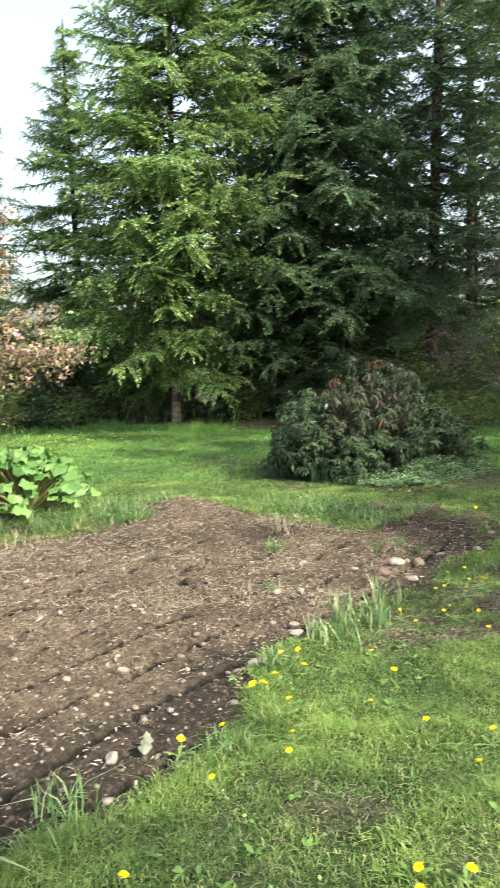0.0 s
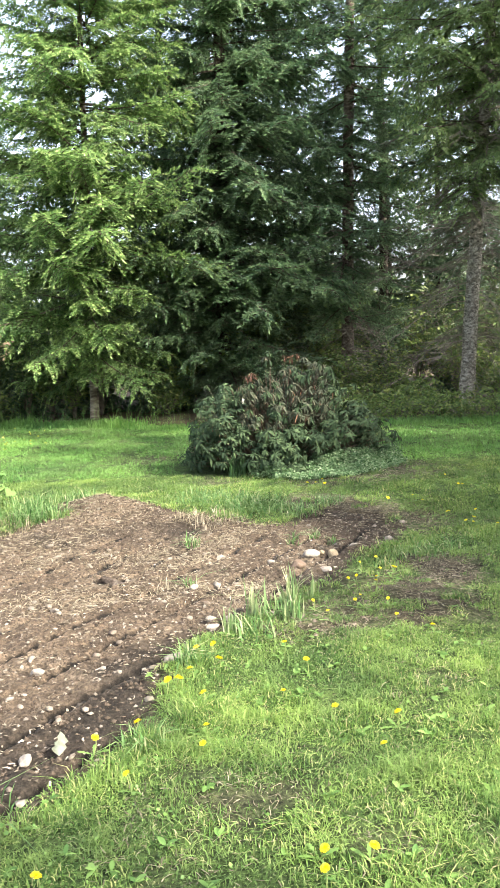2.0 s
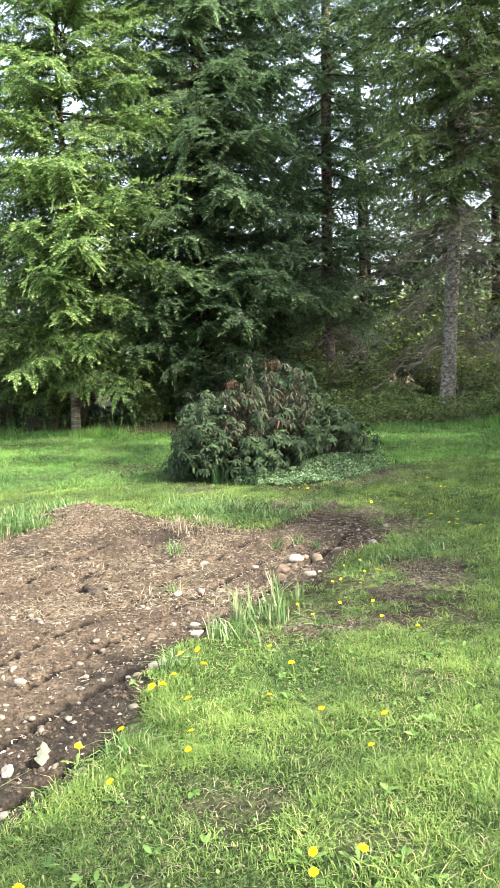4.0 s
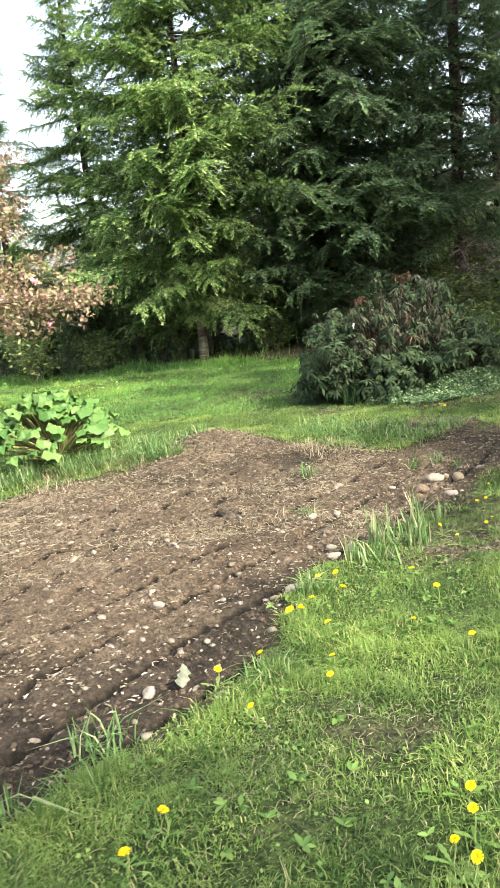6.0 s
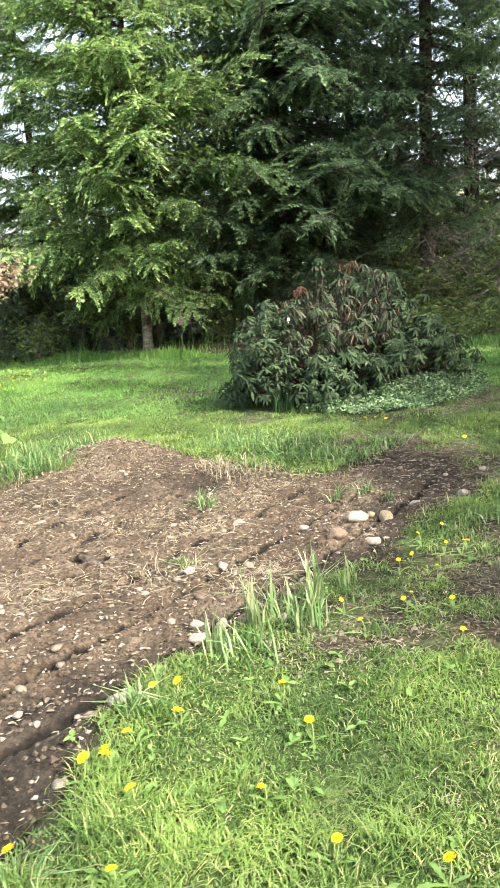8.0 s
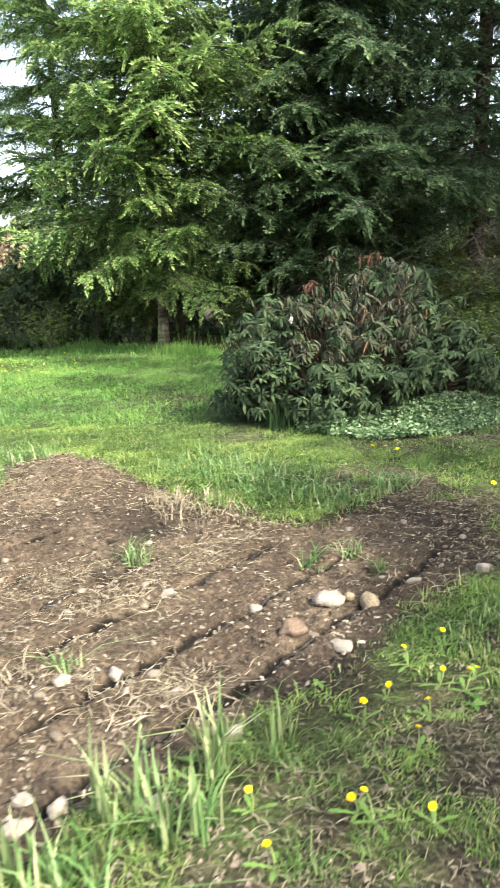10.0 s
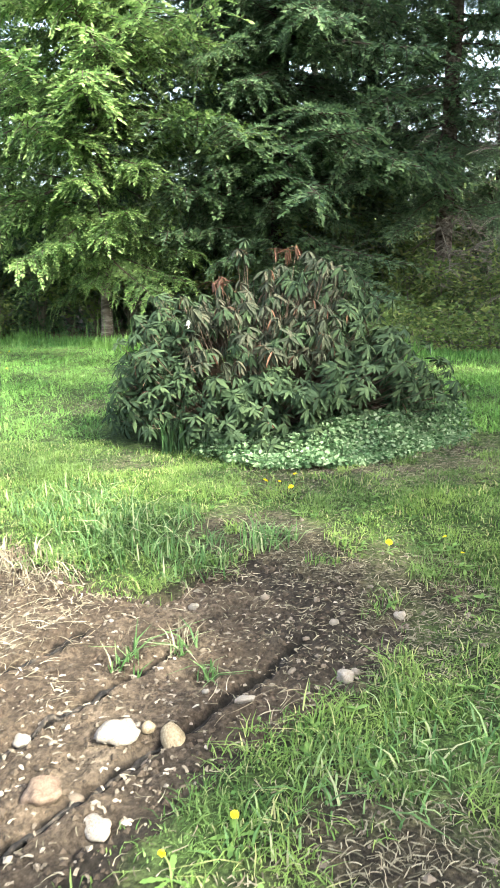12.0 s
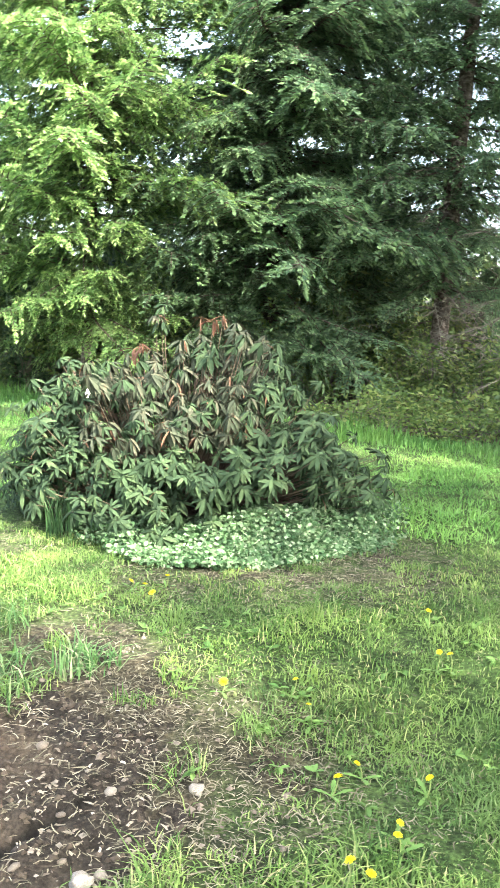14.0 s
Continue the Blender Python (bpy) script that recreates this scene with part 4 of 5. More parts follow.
for nm, x, y, sx, sy, sz, turn, mt, lab in [
        ("stone", 1.09, 6.475, 0.125, 0.095, 0.085, 20, M_STONE_WHITE, "pale white fist-sized stone on the soil"),
        ("stone", 1.268, 6.487, 0.075, 0.105, 0.095, 30, M_STONE_TAN, "smooth rounded tan stone on the soil"),
        ("stone", 1.18, 6.52, 0.045, 0.045, 0.045, 0, M_STONE_TAN, "small pale stone between two larger ones"),
        ("stone", 1.16, 6.07, 0.095, 0.06, 0.05, -40, M_STONE_WHITE, "flat white stone chip on the soil"),
        ("stone", 0.964, 6.17, 0.10, 0.09, 0.085, 10, M_STONE_BROWN, "brown rounded stone half sunk in soil"),
        ("stone", 0.35, 6.53, 0.09, 0.045, 0.045, 15, M_STONE_WHITE, "pale flat stone among straw"),
        ("stone", 0.76, 6.48, 0.075, 0.05, 0.05, -40, M_STONE_WHITE, "small white stone on the soil"),
        ("stone", 1.468, 6.715, 0.065, 0.032, 0.035, 8, M_STONE_WHITE, "white angular stone on dark soil"),
        ("stone", 1.80, 6.93, 0.06, 0.055, 0.06, 0, M_STONE_WHITE, "white stone at the edge of the grass"),
        ("stone", 2.01, 7.37, 0.045, 0.04, 0.035, 40, M_STONE_WHITE, "pale stone in thin grass"),
        ("stone", 0.15, 4.43, 0.11, 0.055, 0.05, 10, M_STONE_WHITE, "flat pale stone at the grass edge"),
        ("stone", -0.58, 4.33, 0.08, 0.055, 0.06, -30, M_STONE_WHITE, "pale lumpy stone on the soil"),
        ("stone", -0.38, 3.37, 0.05, 0.06, 0.05, 0, M_STONE_WHITE, "small white pebble near the edge"),
        ("stone", 0.33, 5.04, 0.06, 0.05, 0.04, 0, M_STONE_WHITE, "white stone near tall grass"),
        ("stone", 0.34, 4.96, 0.075, 0.06, 0.05, 50, M_STONE_WHITE, "pale stone on the soil beside tall grass"),
        ("stone", 0.70, 5.03, 0.11, 0.07, 0.04, 70, M_STONE_WHITE, "flat pale grey stone at the grass edge"),
        ("stone", 0.19, 5.67, 0.06, 0.05, 0.05, 15, M_STONE_WHITE, "rounded pale stone on dry soil"),
        ("stone", 0.35, 5.78, 0.065, 0.055, 0.05, 80, M_STONE_WHITE, "pale lumpy stone among pebbles"),
        ("stone", 0.86, 5.40, 0.06, 0.045, 0.045, 35, M_STONE_WHITE, "small white stone on darkened soil"),
        ("stone", 0.45, 5.0, 0.06, 0.045, 0.05, 30, M_STONE_WHITE, "small white stone near tall grass")]:
    ob = new(nm, stone_mesh(nm, mt, x * 7 + y, 0.85, 3, 0.09 if mt is M_STONE_TAN else 0.28))
    ob.matrix_basis = pose(x, y, on_soil(x, y) + sz * 0.22, 6, -8, turn) @ Matrix.Diagonal((sx, sy, sz, 1))
    tagged(ob, lab, "stone")

pebbles = [stone_mesh("pebble", M_PEBBLE, 20 + k, 0.6, 1, 0.2) for k in range(5)]
r_ = np.random.default_rng(131)
count = 0
while count < 290:
    x, y = r_.uniform(-2.2, 2.0), r_.uniform(2.4, 9.0)
    if float(bed_distance(np.array(x), np.array(y))) > -0.04 or (y > 7 and r_.uniform() < 0.6):
        continue
    s_ = 0.017 + 0.036 * r_.uniform() ** 1.8
    ob = new("pebble", pebbles[count % 5])
    ob.matrix_basis = pose(x, y, on_soil(x, y) + s_ * 0.2, r_.uniform(-20, 20), r_.uniform(-20, 20), r_.uniform(0, 360)) @ Matrix.Diagonal((s_ * r_.uniform(0.9, 1.7), s_, s_, 1))
    tagged(ob, "small pale pebble lying on brown soil", "pebble", "pebbles on the bed")
    count += 1


def scatter_in_bed(n, seed, x0=-3.2, x1=2.1, y0=2.2, y1=9.3, margin=0.0):
    r = np.random.default_rng(seed)
    x, y = r.uniform(x0, x1, n), r.uniform(y0, y1, n)
    k = bed_distance(x, y) < -margin
    return x[k], y[k]


# grit: tiny stones, and clods of soil
def bits(name, n, seed, lo, hi, material, flat, at=None):
    x, y = scatter_in_bed(n, seed) if at is None else at
    r = np.random.default_rng(seed + 1)
    base = np.array([(1, 0, 0), (-0.9, 0.1, 0), (0.1, 1, 0), (-0.1, -0.95, 0), (0.1, 0, 1), (0, 0.1, -1)], float)
    tri = np.array([(0, 2, 4), (2, 1, 4), (1, 3, 4), (3, 0, 4), (2, 0, 5), (1, 2, 5), (3, 1, 5), (0, 3, 5)])
    m = len(x)
    s = (lo + (hi - lo) * r.uniform(0, 1, m) ** 3)[:, None, None]
    V = base[None] * (1 + r.normal(0, 0.22, (m, 6, 3)))
    ang = r.uniform(0, 6.283, m)
    c, q = np.cos(ang)[:, None], np.sin(ang)[:, None]
    V = np.stack([V[..., 0] * c - V[..., 1] * q, V[..., 0] * q + V[..., 1] * c, V[..., 2] * flat], -1) * s
    V += np.stack([x, y, np.where(bed_distance(x, y) < 0, soil_z(x, y), ground_z(x, y)) + 0.25 * s[:, 0, 0] * flat], -1)[:, None]
    return mesh_np(name, V.reshape(-1, 3), (tri[None] + (np.arange(m) * 6)[:, None, None]).reshape(-1, 3), material)


tagged(new("grit", bits("grit", 5200, 141, 0.003, 0.016, M_PEBBLE, 0.7)), "fine pale grit strewn over the soil", "grit", kind="stuff")
x, y = scatter_in_bed(46000, 151)
k = furrows(x, y)[0] < 0.25
tagged(new("soil_clods", bits("soil_clods", 0, 151, 0.003, 0.017, M_CLOD, 0.8, (x[k], y[k]))), "crumbly brown clods of soil", "soil", kind="stuff")
r_ = np.random.default_rng(155)
q_ = [(1.62, 5.45, 0.34), (2.1, 5.95, 0.3), (1.95, 5.65, 0.25), (2.05, 7.3, 0.35), (1.3, 8.05, 0.3), (1.7, 7.75, 0.3), (1.15, 4.78, 0.2), (0.85, 4.75, 0.22)]
x = np.concatenate([r_.normal(bx, 0.6 * br, 90) for bx, by, br in q_])
y = np.concatenate([r_.normal(by, 0.6 * br, 90) for bx, by, br in q_])
tagged(new("grit", bits("grit", 0, 157, 0.004, 0.017, M_PEBBLE, 0.7, (x, y))), "small stones on worn turf", "grit", kind="stuff")


# ---------------------------------------------------------------- straw

def straw_mesh(name, x, y, z, length, width, seed, rise=0.3, material=None):
    """Thin bent dry stems lying about: four points each."""
    r = np.random.default_rng(seed)
    n = len(x)
    a = r.uniform(0, 6.283, n)
    k = r.normal(0, 0.8, n)
    L = length * r.uniform(0.4, 1.5, n)
    pts, side = [], []
    p = np.stack([x, y, z], -1)
    up = r.uniform(0, rise, n)
    for q in range(4):
        d = np.stack([np.cos(a + k * q / 3), np.sin(a + k * q / 3), up * (1.0 - 0.75 * q)], -1)
        pts.append(p.copy())
        side.append(np.stack([-d[:, 1], d[:, 0], r.normal(0, 0.3, n)], -1))
        p = p + d * (L / 3)[:, None]
    w = (width * r.uniform(0.6, 1.3, n))[:, None]
    V = np.stack([pts[0] - side[0] * w, pts[0] + side[0] * w, pts[1] - side[1] * w, pts[1] + side[1] * w,
                  pts[2] - side[2] * w, pts[2] + side[2] * w, pts[3] - side[3] * w * 0.4, pts[3] + side[3] * w * 0.4], 1)
    F = np.array([(0, 1, 3, 2), (2, 3, 5, 4), (4, 5, 7, 6)])
    return mesh_np(name, V.reshape(-1, 3), (F[None] + (np.arange(n) * 8)[:, None, None]).reshape(-1, 4), material or M_STRAW)


x, y = scatter_in_bed(60000, 161)
k = 1.5 * fbm(x, y, 1.8, 165, 3) + 0.4 * np.exp(-((y - 6.6) / 1.5) ** 2) - 0.12 - 0.5 * smooth01(0.3, 1.2, x) - 0.55 * smooth01(6.3, 4.8, y) > np.random.default_rng(166).uniform(-0.35, 0.75, len(x))
k &= furrows(x, y)[0] < np.random.default_rng(164).uniform(0.05, 0.9, len(x)) ** 1.5
x, y = x[k], y[k]
tagged(new("straw", straw_mesh("straw", x, y, soil_z(x, y) + 0.009, 0.085, 0.0016, 162)), "dry pale straw and roots scattered over the soil", "straw", kind="stuff")
r_ = np.random.default_rng(167)
x, y = r_.uniform(-1, 3.6, 8000), r_.uniform(1.5, 9.5, 8000)
k = (bed_distance(x, y) > -0.05) & (fbm(x, y, 0.9, 168, 3) + sum(1.0 * np.exp(-((x - bx) ** 2 + (y - by) ** 2) / br ** 2) for bx, by, br, _ in BARE) > r_.uniform(0.1, 1.3, len(x)))
x, y = x[k], y[k]
tagged(new("dry_stalks", straw_mesh("dry_stalks", x, y, ground_z(x, y) + 0.012, 0.045, 0.001, 169, 0.6)), "dry clippings among the grass", "straw", kind="stuff")


r_ = np.random.default_rng(171)
px_, py_ = [], []
for bx, by, br, amt in BARE:
    m_ = int((3000 if amt > 1 else 16000 if by > 6.8 else 6000) * br * br * amt) + 40
    px_.append(bx + r_.normal(0, 0.75 * br, m_)), py_.append(by + r_.normal(0, 0.75 * br, m_))
x, y = np.concatenate(px_), np.concatenate(py_)
tagged(new("dead_grass", straw_mesh("dead_grass", x, y, np.where(bed_distance(x, y) < -0.05, soil_z(x, y), ground_z(x, y)) + 0.004, 0.038, 0.0017, 172, 0.4, M_THATCH)), "grey-brown dead grass on worn turf", "dead grass", kind="stuff")


# pale chips of wood and bark
x, y = scatter_in_bed(21000, 175)
k = fbm(x, y, 1.1, 176, 3) - 0.5 * smooth01(0.9, 1.6, x) > np.random.default_rng(177).uniform(-0.6, 0.6, len(x))
x, y = x[k], y[k]
tagged(new("wood_chips", straw_mesh("wood_chips", x, y, soil_z(x, y) + 0.006, 0.025, 0.0045, 178, 0.5, M_CHIP)), "small pale wood chips strewn over the soil", "wood chips", kind="stuff")


# black tubes, partly buried, added as the dark shadow in the drill lines
def drill_line_tube(o, y0, y1, seed):
    r = np.random.default_rng(seed)
    y = np.arange(y0, y1, 0.018)
    x = (o + y * 0.51) / 0.86
    for _ in range(3):
        x = (o - 0.018 * value_noise(x, y, 1.1, 70) - 0.014 * value_noise(x, y, 5, 71) + y * 0.51) / 0.86
    x = x + 0.006 * np.sin(y * 9 + seed) + 0.004 * np.sin(y * 31 + 2 * seed)
    z = soil_z(x, y) + 0.001 + 0.009 * value_noise(x, y, 3.1, 240 + seed) + 0.007 * value_noise(x, y, 13, 250 + seed)
    k = bed_distance(x, y) < -0.08
    if k.sum() > 6:
        V, F = tubes([(np.stack([x, y, z], -1)[k], 0.0095 + 0.004 * value_noise(x[k], y[k], 23, 260 + seed))], 7)
        V = V + r.normal(0, 0.0022, V.shape)
        tagged(new("drill_line_tube", mesh_np("drill_line_tube", V, F, M_DARK_TUBE, True)), "black half-buried tube added as a drill line's dark shadow", "hose", "hoses along the bed")


for k in range(6):
    drill_line_tube(-2.235 - 0.387 * k, 2.2, 7.1, k)


# piece of bark and a dried pale leaf on the soil
def bark_piece():
    bm = bmesh.new()
    n, m = 9, 6
    g = [[bm.verts.new((0.13 * (i / (n - 1) - 0.5) * 1.5, 0.035 * math.sin(a) * (1 + 0.2 * noise.noise((i, a, 0))), 0.03 * math.cos(a) + 0.006 * noise.noise((i * 0.7, a * 2, 3))))
          for a in [math.pi * (j / (m - 1) - 0.5) for j in range(m)]] for i in range(n)]
    for i in range(n - 1):
        for j in range(m - 1):
            bm.faces.new((g[i][j], g[i + 1][j], g[i + 1][j + 1], g[i][j + 1]))
    bmesh.ops.solidify(bm, geom=bm.faces[:], thickness=0.008)
    ob = new("bark_piece", from_bmesh("bark_piece", bm, M_BARK_PINK))
    ob.matrix_basis = pose(-0.43, 5.99, on_soil(-0.43, 5.99) + 0.02, 4, 6, -38) @ Matrix.Scale(1.15, 4)
    tagged(ob, "curled strip of brown bark lying on soil", "bark")


bark_piece()
t_ = np.array([0, 0.12, 0.25, 0.36, 0.5, 0.62, 0.75, 0.88, 1.0])
wl_ = 0.034 * np.array([0.1, 0.7, 1.0, 0.62, 0.95, 0.55, 0.7, 0.3, 0.02])
wr_ = 0.034 * np.array([0.1, 0.5, 0.75, 0.9, 0.5, 0.8, 0.45, 0.4, 0.02])
mid_ = np.stack([0.1 * t_, 0.006 * np.sin(7 * t_), -0.03 * t_ ** 2], -1)
lv = np.stack([mid_ + np.stack([0 * t_, wl_, 0.5 * wl_], -1), mid_, mid_ + np.stack([0 * t_, -wr_, 0.2 * wr_], -1)], 1).reshape(-1, 3)
lf = np.array([(3 * k + q, 3 * k + q + 1, 3 * k + q + 4, 3 * k + q + 3) for k in range(8) for q in (0, 1)])
pale = new("fallen_leaf", mesh_np("fallen_leaf", lv, lf, M_DRYLEAF, True))
pale.matrix_basis = pose(-0.25, 3.41, on_soil(-0.25, 3.41) + 0.02, 35, -55, 80)
tagged(pale, "pale torn dried leaf standing up from the soil", "leaf")


# ---------------------------------------------------------------- grass
def blades(name, x, y, z, h, w, material, seed, lean=0.45, tri=False):
    r = np.random.default_rng(seed)
    n = len(x)
    a = r.uniform(0, 6.283, n)
    d = np.stack([np.cos(a), np.sin(a), np.zeros(n)], -1)
    s = np.stack([-np.sin(a), np.cos(a), np.zeros(n)], -1)
    ln = np.abs(r.normal(0, lean, n))[:, None]
    P = np.stack([x, y, z], -1)
    h, w = np.asarray(h)[:, None], np.asarray(w)[:, None] * r.uniform(0.7, 1.3, (n, 1))
    up = np.array([0, 0, 1.0])
    mid = P + up * h * 0.55 + d * ln * h * 0.35
    tip = P + up * h * (1.0 - 0.25 * np.minimum(ln, 1.5)) + d * ln * h * 1.1
    if tri:
        V, F = np.stack([P - s * w, P + s * w, tip], 1), np.array([(0, 1, 2)])
    else:
        V, F = np.stack([P - s * w, P + s * w, mid + s * w * 0.8, mid - s * w * 0.8, tip], 1), np.array([(0, 1, 2), (0, 2, 3), (3, 2, 4)])
    k = V.shape[1]
    return mesh_np(name, V.reshape(-1, 3), (F[None] + (np.arange(n) * k)[:, None, None]).reshape(-1, 3), material)



def lawn_points(n, seed, x0, x1, y0, y1):
    r = np.random.default_rng(seed)
    x, y = r.uniform(x0, x1, n), r.uniform(y0, y1, n)
    dens = 0.75 + 0.5 * fbm(x, y, 1.7, 171, 3)
    for bx, by, br, amt in BARE:
        dens -= amt * np.exp(-(((x - bx) ** 2 + (y - by) ** 2) / br ** 2) ** 1.5) * (1 + 1.3 * value_noise(x, y, 11, 175))
    d = bed_distance(x, y)
    dens = np.where(d < 0.05, dens * smooth01(-0.10, 0.06, d + 0.05 * value_noise(x, y, 9, 176)), dens)
    dens = np.where(((x - BUSH.x) / 1.5) ** 2 + ((y - BUSH.y) / 1.15) ** 2 < 0.8, -1, dens)
    dens = dens * smooth01(0.35, -0.25, y - wood_edge(x))
    k = r.uniform(0, 1, n) < dens
    return x[k], y[k], d[k]


def lawn(name, n, seed, x0, x1, y0, y1, h0, w0, tri=False, edge=1.0):
    x, y, d = lawn_points(n, seed, x0, x1, y0, y1)
    tall = 0.6 + 0.5 * (1 + fbm(x, y, 1.1, 181, 3)) * 0.8
    tall = tall + edge * 0.4 * np.exp(-np.maximum(d, 0) / 0.13) * (0.3 + np.maximum(0, value_noise(x, y, 3.1, 185)) * 1.8)
    tall = tall * (1 + 0.75 * value_noise(x, y, 7.5, 186)) + 0.25 * np.maximum(0, value_noise(x, y, 13, 187))
    tall = np.minimum(tall, 2.1)
    h = h0 * tall * np.random.default_rng(seed + 5).uniform(0.5, 1.25, len(x))
    ob = new(name, blades(name, x, y, np.where(d < 0, soil_z(x, y), ground_z(x, y)) - 0.005, h, np.full(len(x), w0), M_GRASS_FAR if y0 > 10 else M_GRASS, seed + 9, 1.2, tri))
    return tagged(ob, "short mown grass with yellowed blades", "grass", kind="stuff")


lawn("lawn_grass", 380000, 191, -1.2, 3.4, 1.2, 5.6, 0.031, 0.0021)
lawn("lawn_grass", 310000, 192, -3.6, 5.2, 5.6, 10.2, 0.036, 0.0026)
lawn("lawn_grass", 300000, 193, -9.5, 10.0, 10.2, 19.5, 0.05, 0.0065, True)

lawn("lawn_grass", 60000, 194, -14.0, 14.0, -8.0, 1.3, 0.06, 0.008, True)
lawn("lawn_grass", 45000, 195, 3.4, 14.0, 1.2, 5.6, 0.06, 0.008, True)
lawn("lawn_grass", 50000, 196, 5.2, 14.0, 5.6, 10.2, 0.06, 0.008, True)
lawn("lawn_grass", 60000, 197, -14.0, -3.6, 1.2, 10.2, 0.06, 0.008, True)
lawn("lawn_grass", 14000, 198, -3.6, -1.2, 1.2, 5.6, 0.06, 0.006, True)


# longer grass: clumps along the bed, at its far edge, and under the trees
def tuft_points(spots, seed):
    r = np.random.default_rng(seed)
    X, Y, H = [], [], []
    for x, y, rad, n, h in spots:
        q, a = rad * np.sqrt(r.uniform(0, 1, n)), r.uniform(0, 6.283, n)
        X.append(x + q * np.cos(a)), Y.append(y + q * np.sin(a)), H.append(h * r.uniform(0.45, 1.15, n))
    return np.concatenate(X), np.concatenate(Y), np.concatenate(H)


EDGE_TUFTS = [(0.62, 4.65, 0.12, 30, 0.15), (0.81, 5.08, 0.08, 14, 0.14), (0.86, 4.93, 0.08, 20, 0.16), (0.69, 5.0, 0.06, 16, 0.22), (0.58, 4.78, 0.09, 18, 0.14),
              (-0.45, 3.0, 0.12, 60, 0.13), (-0.75, 2.6, 0.14, 50, 0.18), (0.25, 4.3, 0.08, 60, 0.14), (0.1, 3.45, 0.1, 60, 0.1)]
BED_TUFTS = [(0.11, 6.87, 0.07, 40, 0.14), (1.17, 7.05, 0.06, 24, 0.12), (0.16, 5.81, 0.05, 22, 0.1), (0.98, 6.95, 0.07, 30, 0.13), (1.3, 6.88, 0.05, 20, 0.1), (1.8, 6.3, 0.14, 50, 0.07), (1.6, 6.05, 0.12, 40, 0.07), (2.15, 6.6, 0.25, 120, 0.08), (1.95, 6.3, 0.2, 70, 0.07)]
FAR_TUFTS = [(0.35, 8.3, 0.35, 240, 0.12), (0.72, 8.1, 0.35, 240, 0.12), (0.1, 8.6, 0.35, 160, 0.11), (1.05, 7.75, 0.24, 150, 0.12), (0.6, 7.75, 0.24, 90, 0.11), (1.4, 7.95, 0.14, 120, 0.12)]
LEFT_TUFTS = [(-2.1, 7.85, 0.3, 300, 0.22), (-1.5, 8.05, 0.3, 300, 0.18), (-1.2, 8.6, 0.22, 160, 0.15), (-1.75, 8.6, 0.3, 200, 0.15), (-2.8, 7.6, 0.3, 300, 0.2)]
x, y, h = tuft_points(EDGE_TUFTS + BED_TUFTS + FAR_TUFTS + LEFT_TUFTS, 201)
tagged(new("grass_tufts", blades("grass_tufts", x, y, np.where(bed_distance(x, y) < 0, soil_z(x, y), ground_z(x, y)) - 0.005, h, np.full(len(x), 0.0042), M_TALL, 202, 1.1)),
       "long green grass tufts along the bed", "grass", kind="stuff")
x, y, h = tuft_points([(0.85, 5.2, 0.05, 34, 0.27), (0.62, 4.97, 0.06, 22, 0.26), (0.82, 4.89, 0.06, 16, 0.24), (0.46, 4.74, 0.07, 18, 0.2), (1.02, 5.36, 0.05, 9, 0.17), (0.7, 5.1, 0.05, 10, 0.18), (0.26, 4.42, 0.06, 12, 0.16)], 199)
tagged(new("grass_clumps", blades("grass_clumps", x, y, np.where(bed_distance(x, y) < 0, soil_z(x, y), ground_z(x, y)) - 0.005, h, np.full(len(x), 0.0062), M_CLUMP, 200, 0.32)),
       "upright pale clumps of coarse grass at the bed's edge", "grass", kind="stuff")
x, y, h = tuft_points([(0.2, 7.6, 0.2, 130, 0.11), (0.02, 7.75, 0.16, 60, 0.09), (1.17, 7.1, 0.07, 26, 0.1), (-0.05, 5.75, 0.06, 24, 0.1), (0.5, 7.55, 0.14, 50, 0.08), (-2.3, 7.35, 0.3, 120, 0.12), (-1.7, 7.7, 0.25, 90, 0.12)], 203)
tagged(new("dry_tufts", blades("dry_tufts", x, y, np.where(bed_distance(x, y) < 0, soil_z(x, y), ground_z(x, y)) - 0.005, h, np.full(len(x), 0.0034), M_STRAW, 204, 1.3)),
       "dry straw-coloured grass tufts at the edge of the bed", "dry grass", kind="stuff")
r_ = np.random.default_rng(205)
x = r_.uniform(-10, 10, 16000)
y = wood_edge(x) + r_.normal(-0.1, 0.3, len(x)) + 0.3 * value_noise(x, x * 0, 0.6, 206)
h = r_.uniform(0.08, 0.32, len(x)) * (0.7 + 0.6 * value_noise(x, y, 0.9, 207))
tagged(new("edge_grass", blades("edge_grass", x, y, ground_z(x, y) - 0.01, h, np.full(len(x), 0.007), M_GRASS_FAR, 208, 0.5)), "long unmown grass along the edge of the wood", "grass", kind="stuff")
x = r_.uniform(-8, 1.2, 420)
y = wood_edge(x) + r_.normal(-0.1, 0.35, len(x))
h = r_.uniform(0.25, 0.75, len(x)) * (0.6 + 0.6 * (value_noise(x, y, 1.3, 209) > -0.1))
tagged(new("grass_stalks", blades("grass_stalks", x, y, ground_z(x, y) - 0.01, h, np.full(len(x), 0.0024), M_GRASS_FAR, 210, 0.9)), "tall thin grass stalks under the edge of the trees", "grass", kind="stuff")
# leaves of a strap-leaved clump in front of the bush
x, y, h = tuft_points([(0.5, 9.78, 0.11, 70, 0.3)], 211)
lily = new("strap_leaf_plant", blades("strap_leaf_plant", x, y, ground_z(x, y), h, np.full(len(x), 0.006), M_STRAP, 212, 0.25))
tagged(lily, "upright clump of narrow green strap leaves", "plant")
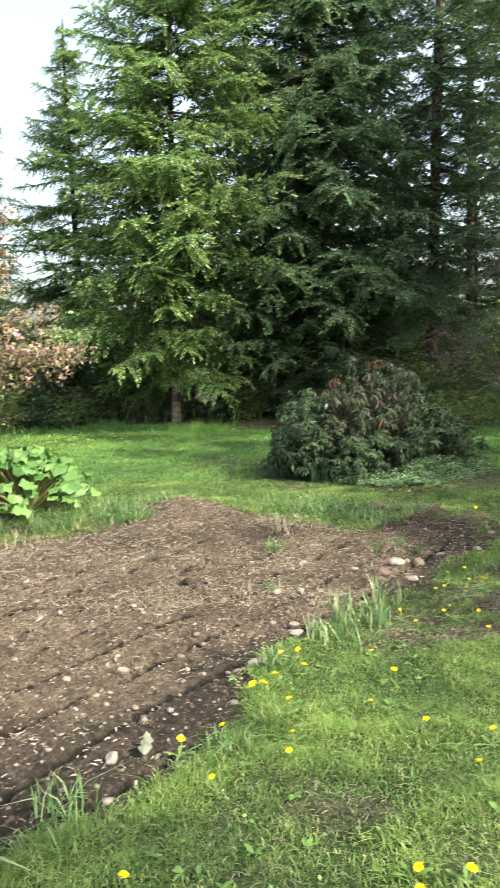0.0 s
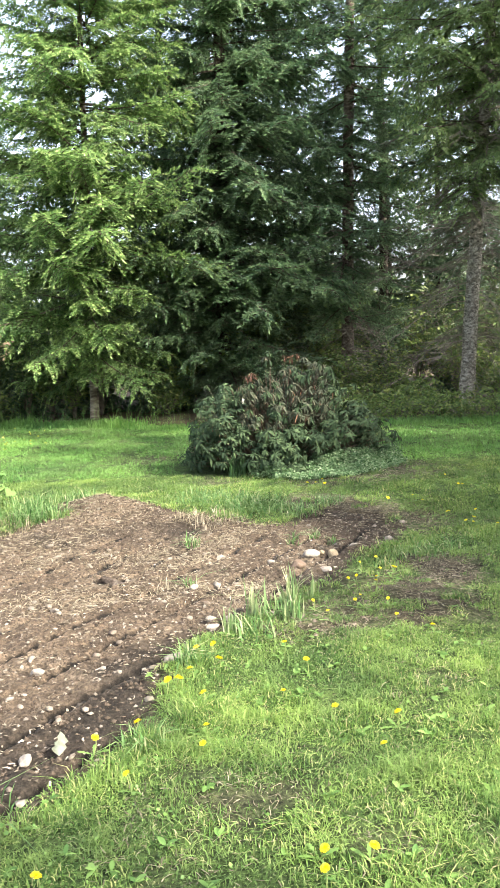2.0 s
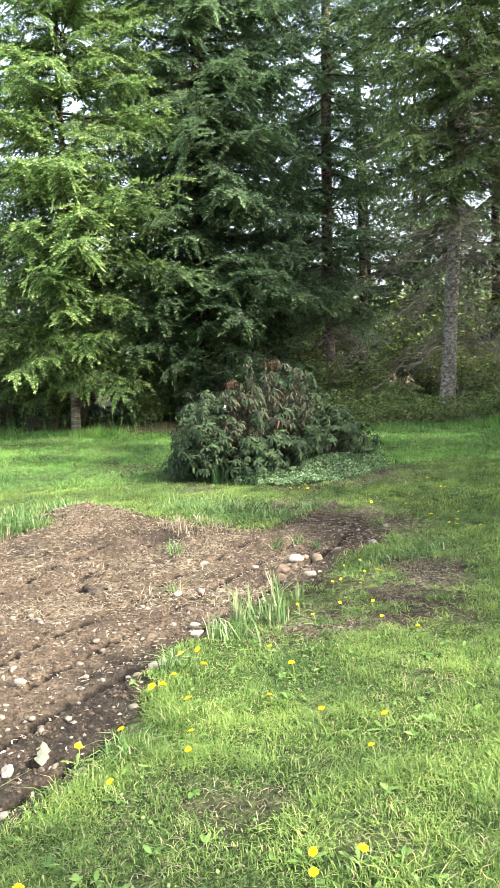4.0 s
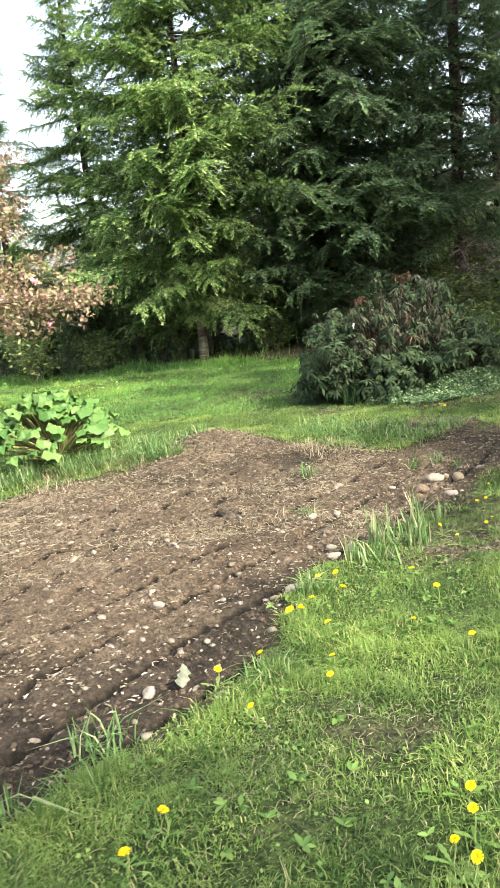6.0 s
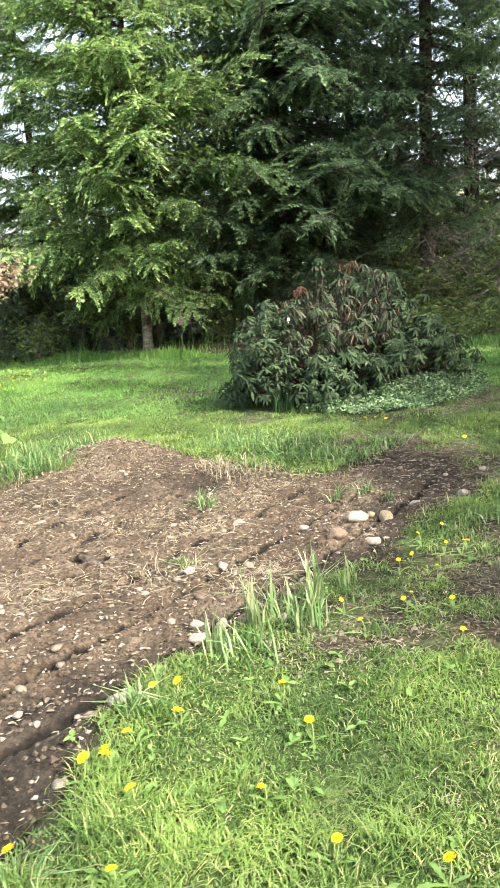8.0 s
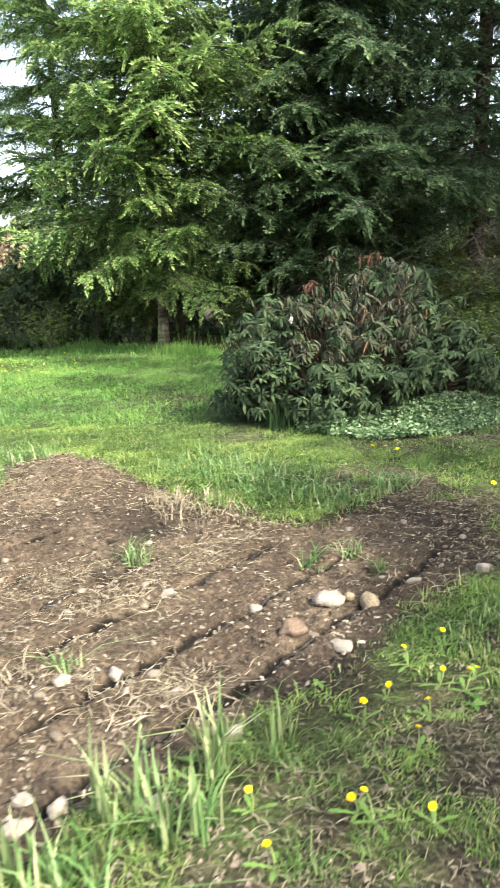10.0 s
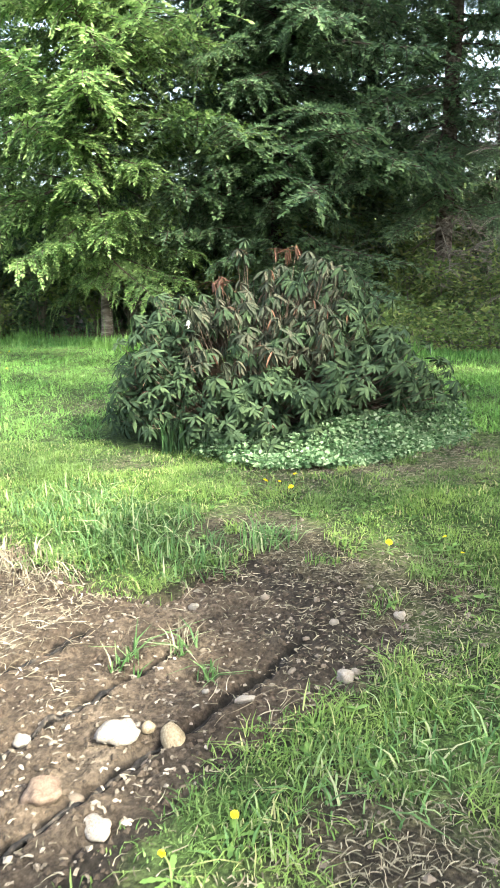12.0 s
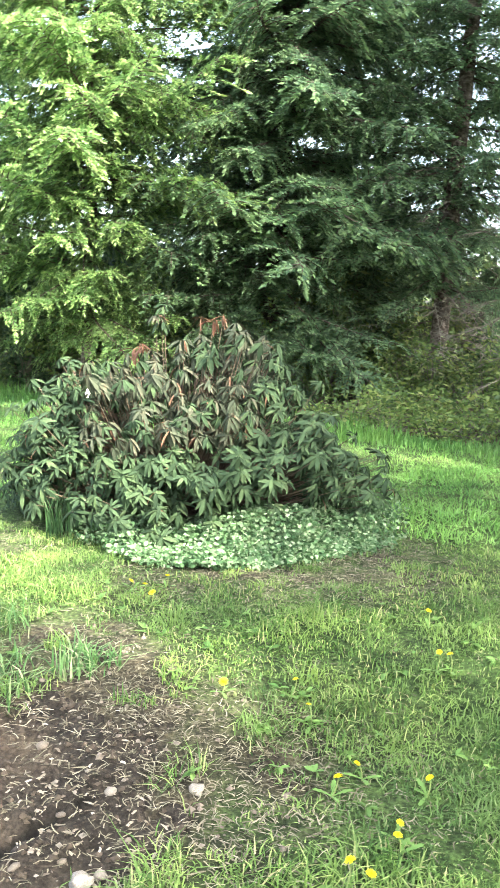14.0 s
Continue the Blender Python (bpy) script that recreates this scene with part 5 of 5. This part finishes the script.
# yellow-flowered weeds at the left of the lawn
r_ = np.random.default_rng(213)
x, y = -4.6 + r_.normal(0, 0.7, 330), 14.2 + r_.normal(0, 0.9, 330)
z = ground_z(x, y) + r_.uniform(0.05, 0.22, len(x))
tagged(new("yellow_weeds", leaf_cloud("yellow_weeds", np.stack([x, y, z], -1), 0.045, M_WEED, 214, 0.5, 0.8)), "yellow flowering weeds at the lawn's edge", "weeds", kind="stuff")
# clover and weeds between the blades
x, y, d = lawn_points(15000, 215, -0.6, 3.2, 1.5, 8.5)
k = fbm(x, y, 1.5, 216, 3) > 0.05
x, y = x[k], y[k]
z = ground_z(x, y) + np.random.default_rng(217).uniform(0.005, 0.035, len(x))
tagged(new("clover", leaf_cloud("clover", np.stack([x, y, z], -1), 0.017, M_CLOVER, 218, 0.2, 0.8)), "clover and small weeds in the lawn", "clover", kind="stuff")

# broad-leaved weeds among the grass
r_ = np.random.default_rng(221)
x, y, d = lawn_points(900, 222, -0.8, 3.4, 1.8, 9.0)
wv, wf = leaf_shape(0.032, 0.015, 0.15, 0.3)
mats = []
for q in range(len(x)):
    zq = float(ground_z(x[q], y[q])) + 0.012
    for k in range(int(r_.integers(4, 7))):
        mats.append(np.array(pose(x[q], y[q], zq, r_.uniform(-20, 20), r_.uniform(-35, 5), r_.uniform(0, 360)) @ Matrix.Scale(r_.uniform(0.6, 1.5), 4)))
tagged(new("lawn_weeds", mesh_np("lawn_weeds", *place(mats, wv, wf), M_CLOVER, True)), "small broad-leaved weeds in the lawn", "weeds", kind="stuff")

# ---------------------------------------------------------------- dandelions
def dandelion_head(seed):
    r = np.random.default_rng(seed)
    V, F = [], []
    for n, el_, ln in [(18, 0.10, 0.020), (16, 0.45, 0.018), (12, 0.85, 0.014), (7, 1.25, 0.010)]:
        for k in range(n):
            a = 6.283 * k / n + r.uniform(-0.15, 0.15)
            e = el_ + r.uniform(-0.12, 0.12)
            d = np.array([math.cos(a) * math.cos(e), math.sin(a) * math.cos(e), math.sin(e)])
            s = np.array([-math.sin(a), math.cos(a), 0]) * 0.0028
            b = len(V)
            V += [d * 0.002 - s * 0.4, d * 0.002 + s * 0.4, d * ln + s, d * ln - s]
            F.append((b, b + 1, b + 2, b + 3))
    return mesh_np("flower_head", np.array(V), np.array(F), M_YELLOW)


def dandelion(x, y, h, seed, size=1.0):
    r = np.random.default_rng(seed)
    z0 = on_soil(x, y)
    plant = new("dandelion")
    plant.matrix_basis = pose(x, y, z0)
    tip = np.array([r.uniform(-0.02, 0.02), r.uniform(-0.02, 0.02), h])
    s = np.linspace(0, 1, 5)[:, None]
    V, F = tubes([(s * tip + np.sin(3 * s) * 0.006, np.full(5, 0.0022))], 5)
    child("stem", mesh_np("stem", V, F, M_DSTEM, True), plant)
    child("flower_head", HEADS[seed % 3], plant, Matrix.Translation(tip) @ Euler((r.uniform(-0.5, 0.5), r.uniform(-0.5, 0.5), 0)).to_matrix().to_4x4() @ Matrix.Scale(size * r.uniform(0.85, 1.15), 4))
    for k in range(4):
        child("leaf", DLEAF, plant, pose(0, 0, 0.006, 0, r.uniform(-35, -10), 90 * k + r.uniform(-30, 30)) @ Matrix.Scale(r.uniform(0.35, 0.6), 4))
    tagged(plant, "yellow dandelion in flower in the grass", "dandelion", "dandelions in the lawn")


HEADS = [dandelion_head(220 + k) for k in range(3)]
t_ = np.linspace(0, 1, 9)
w_ = np.array([0.004, 0.009, 0.006, 0.013, 0.009, 0.018, 0.012, 0.014, 0.0])
V = np.concatenate([np.stack([0.13 * t_, w_, -0.03 * t_ ** 2 + 0.1 * w_], -1), np.stack([0.13 * t_, -w_, -0.03 * t_ ** 2 + 0.1 * w_], -1)])
DLEAF = mesh_np("leaf", V, np.array([(k, k + 9, k + 10, k + 1) for k in range(8)]), M_CLOVER, True)
NEAR_SPOTS = [(0.4, 2.04), (0.79, 2.08), (0.63, 2.14), (-0.23, 2.23), (0.74, 2.28), (0.7, 2.35), (-0.2, 2.39), (0.77, 2.44), (-0.11, 2.51), (0.93, 2.59), (0.77, 2.62), (0.1, 3.09), (1.1, 3.19), (0.35, 3.31), (-0.1, 3.39), (1.19, 3.46), (0.37, 3.47), (0.92, 3.54), (0.07, 3.55)]
MID_SPOTS = [(0.35, 3.76), (0.73, 3.79), (0.16, 3.9), (0.23, 3.96), (0.2, 3.99), (0.86, 4.08), (0.28, 4.08), (0.41, 4.2), (0.75, 4.31), (0.36, 4.36), (0.3, 4.38), (1.61, 4.52), (1.41, 4.67), (1.06, 4.82), (1.44, 4.99), (1.29, 4.99), (0.98, 5.01), (1.25, 5.02), (1.41, 5.3), (1.26, 5.51), (1.46, 5.54), (1.33, 5.66), (1.59, 5.71)]
FAR_SPOTS = [(1.51, 5.75), (1.63, 5.8), (1.41, 5.89), (1.54, 6.05), (2.75, 7.0), (2.5, 7.04), (2.57, 7.02), (2.64, 7.21), (2.63, 7.28), (2.43, 7.46), (2.73, 7.53), (2.52, 7.58), (2.32, 7.83), (2.23, 7.96), (1.97, 7.9), (2.79, 8.34), (2.85, 8.34), (1.44, 8.93), (1.28, 8.88), (2.77, 8.74), (1.44, 8.67), (1.36, 8.8)]
for k, (x, y) in enumerate(NEAR_SPOTS + MID_SPOTS + FAR_SPOTS):
    dandelion(x, y, 0.05 + 0.045 * ((k * 37) % 10) / 10, k, 0.6 if x > 0.95 and 4.6 < y < 6.2 else 0.7 if x > 2.2 else 1.05 if x < 0.5 and 3.7 < y < 4.5 else 0.85)
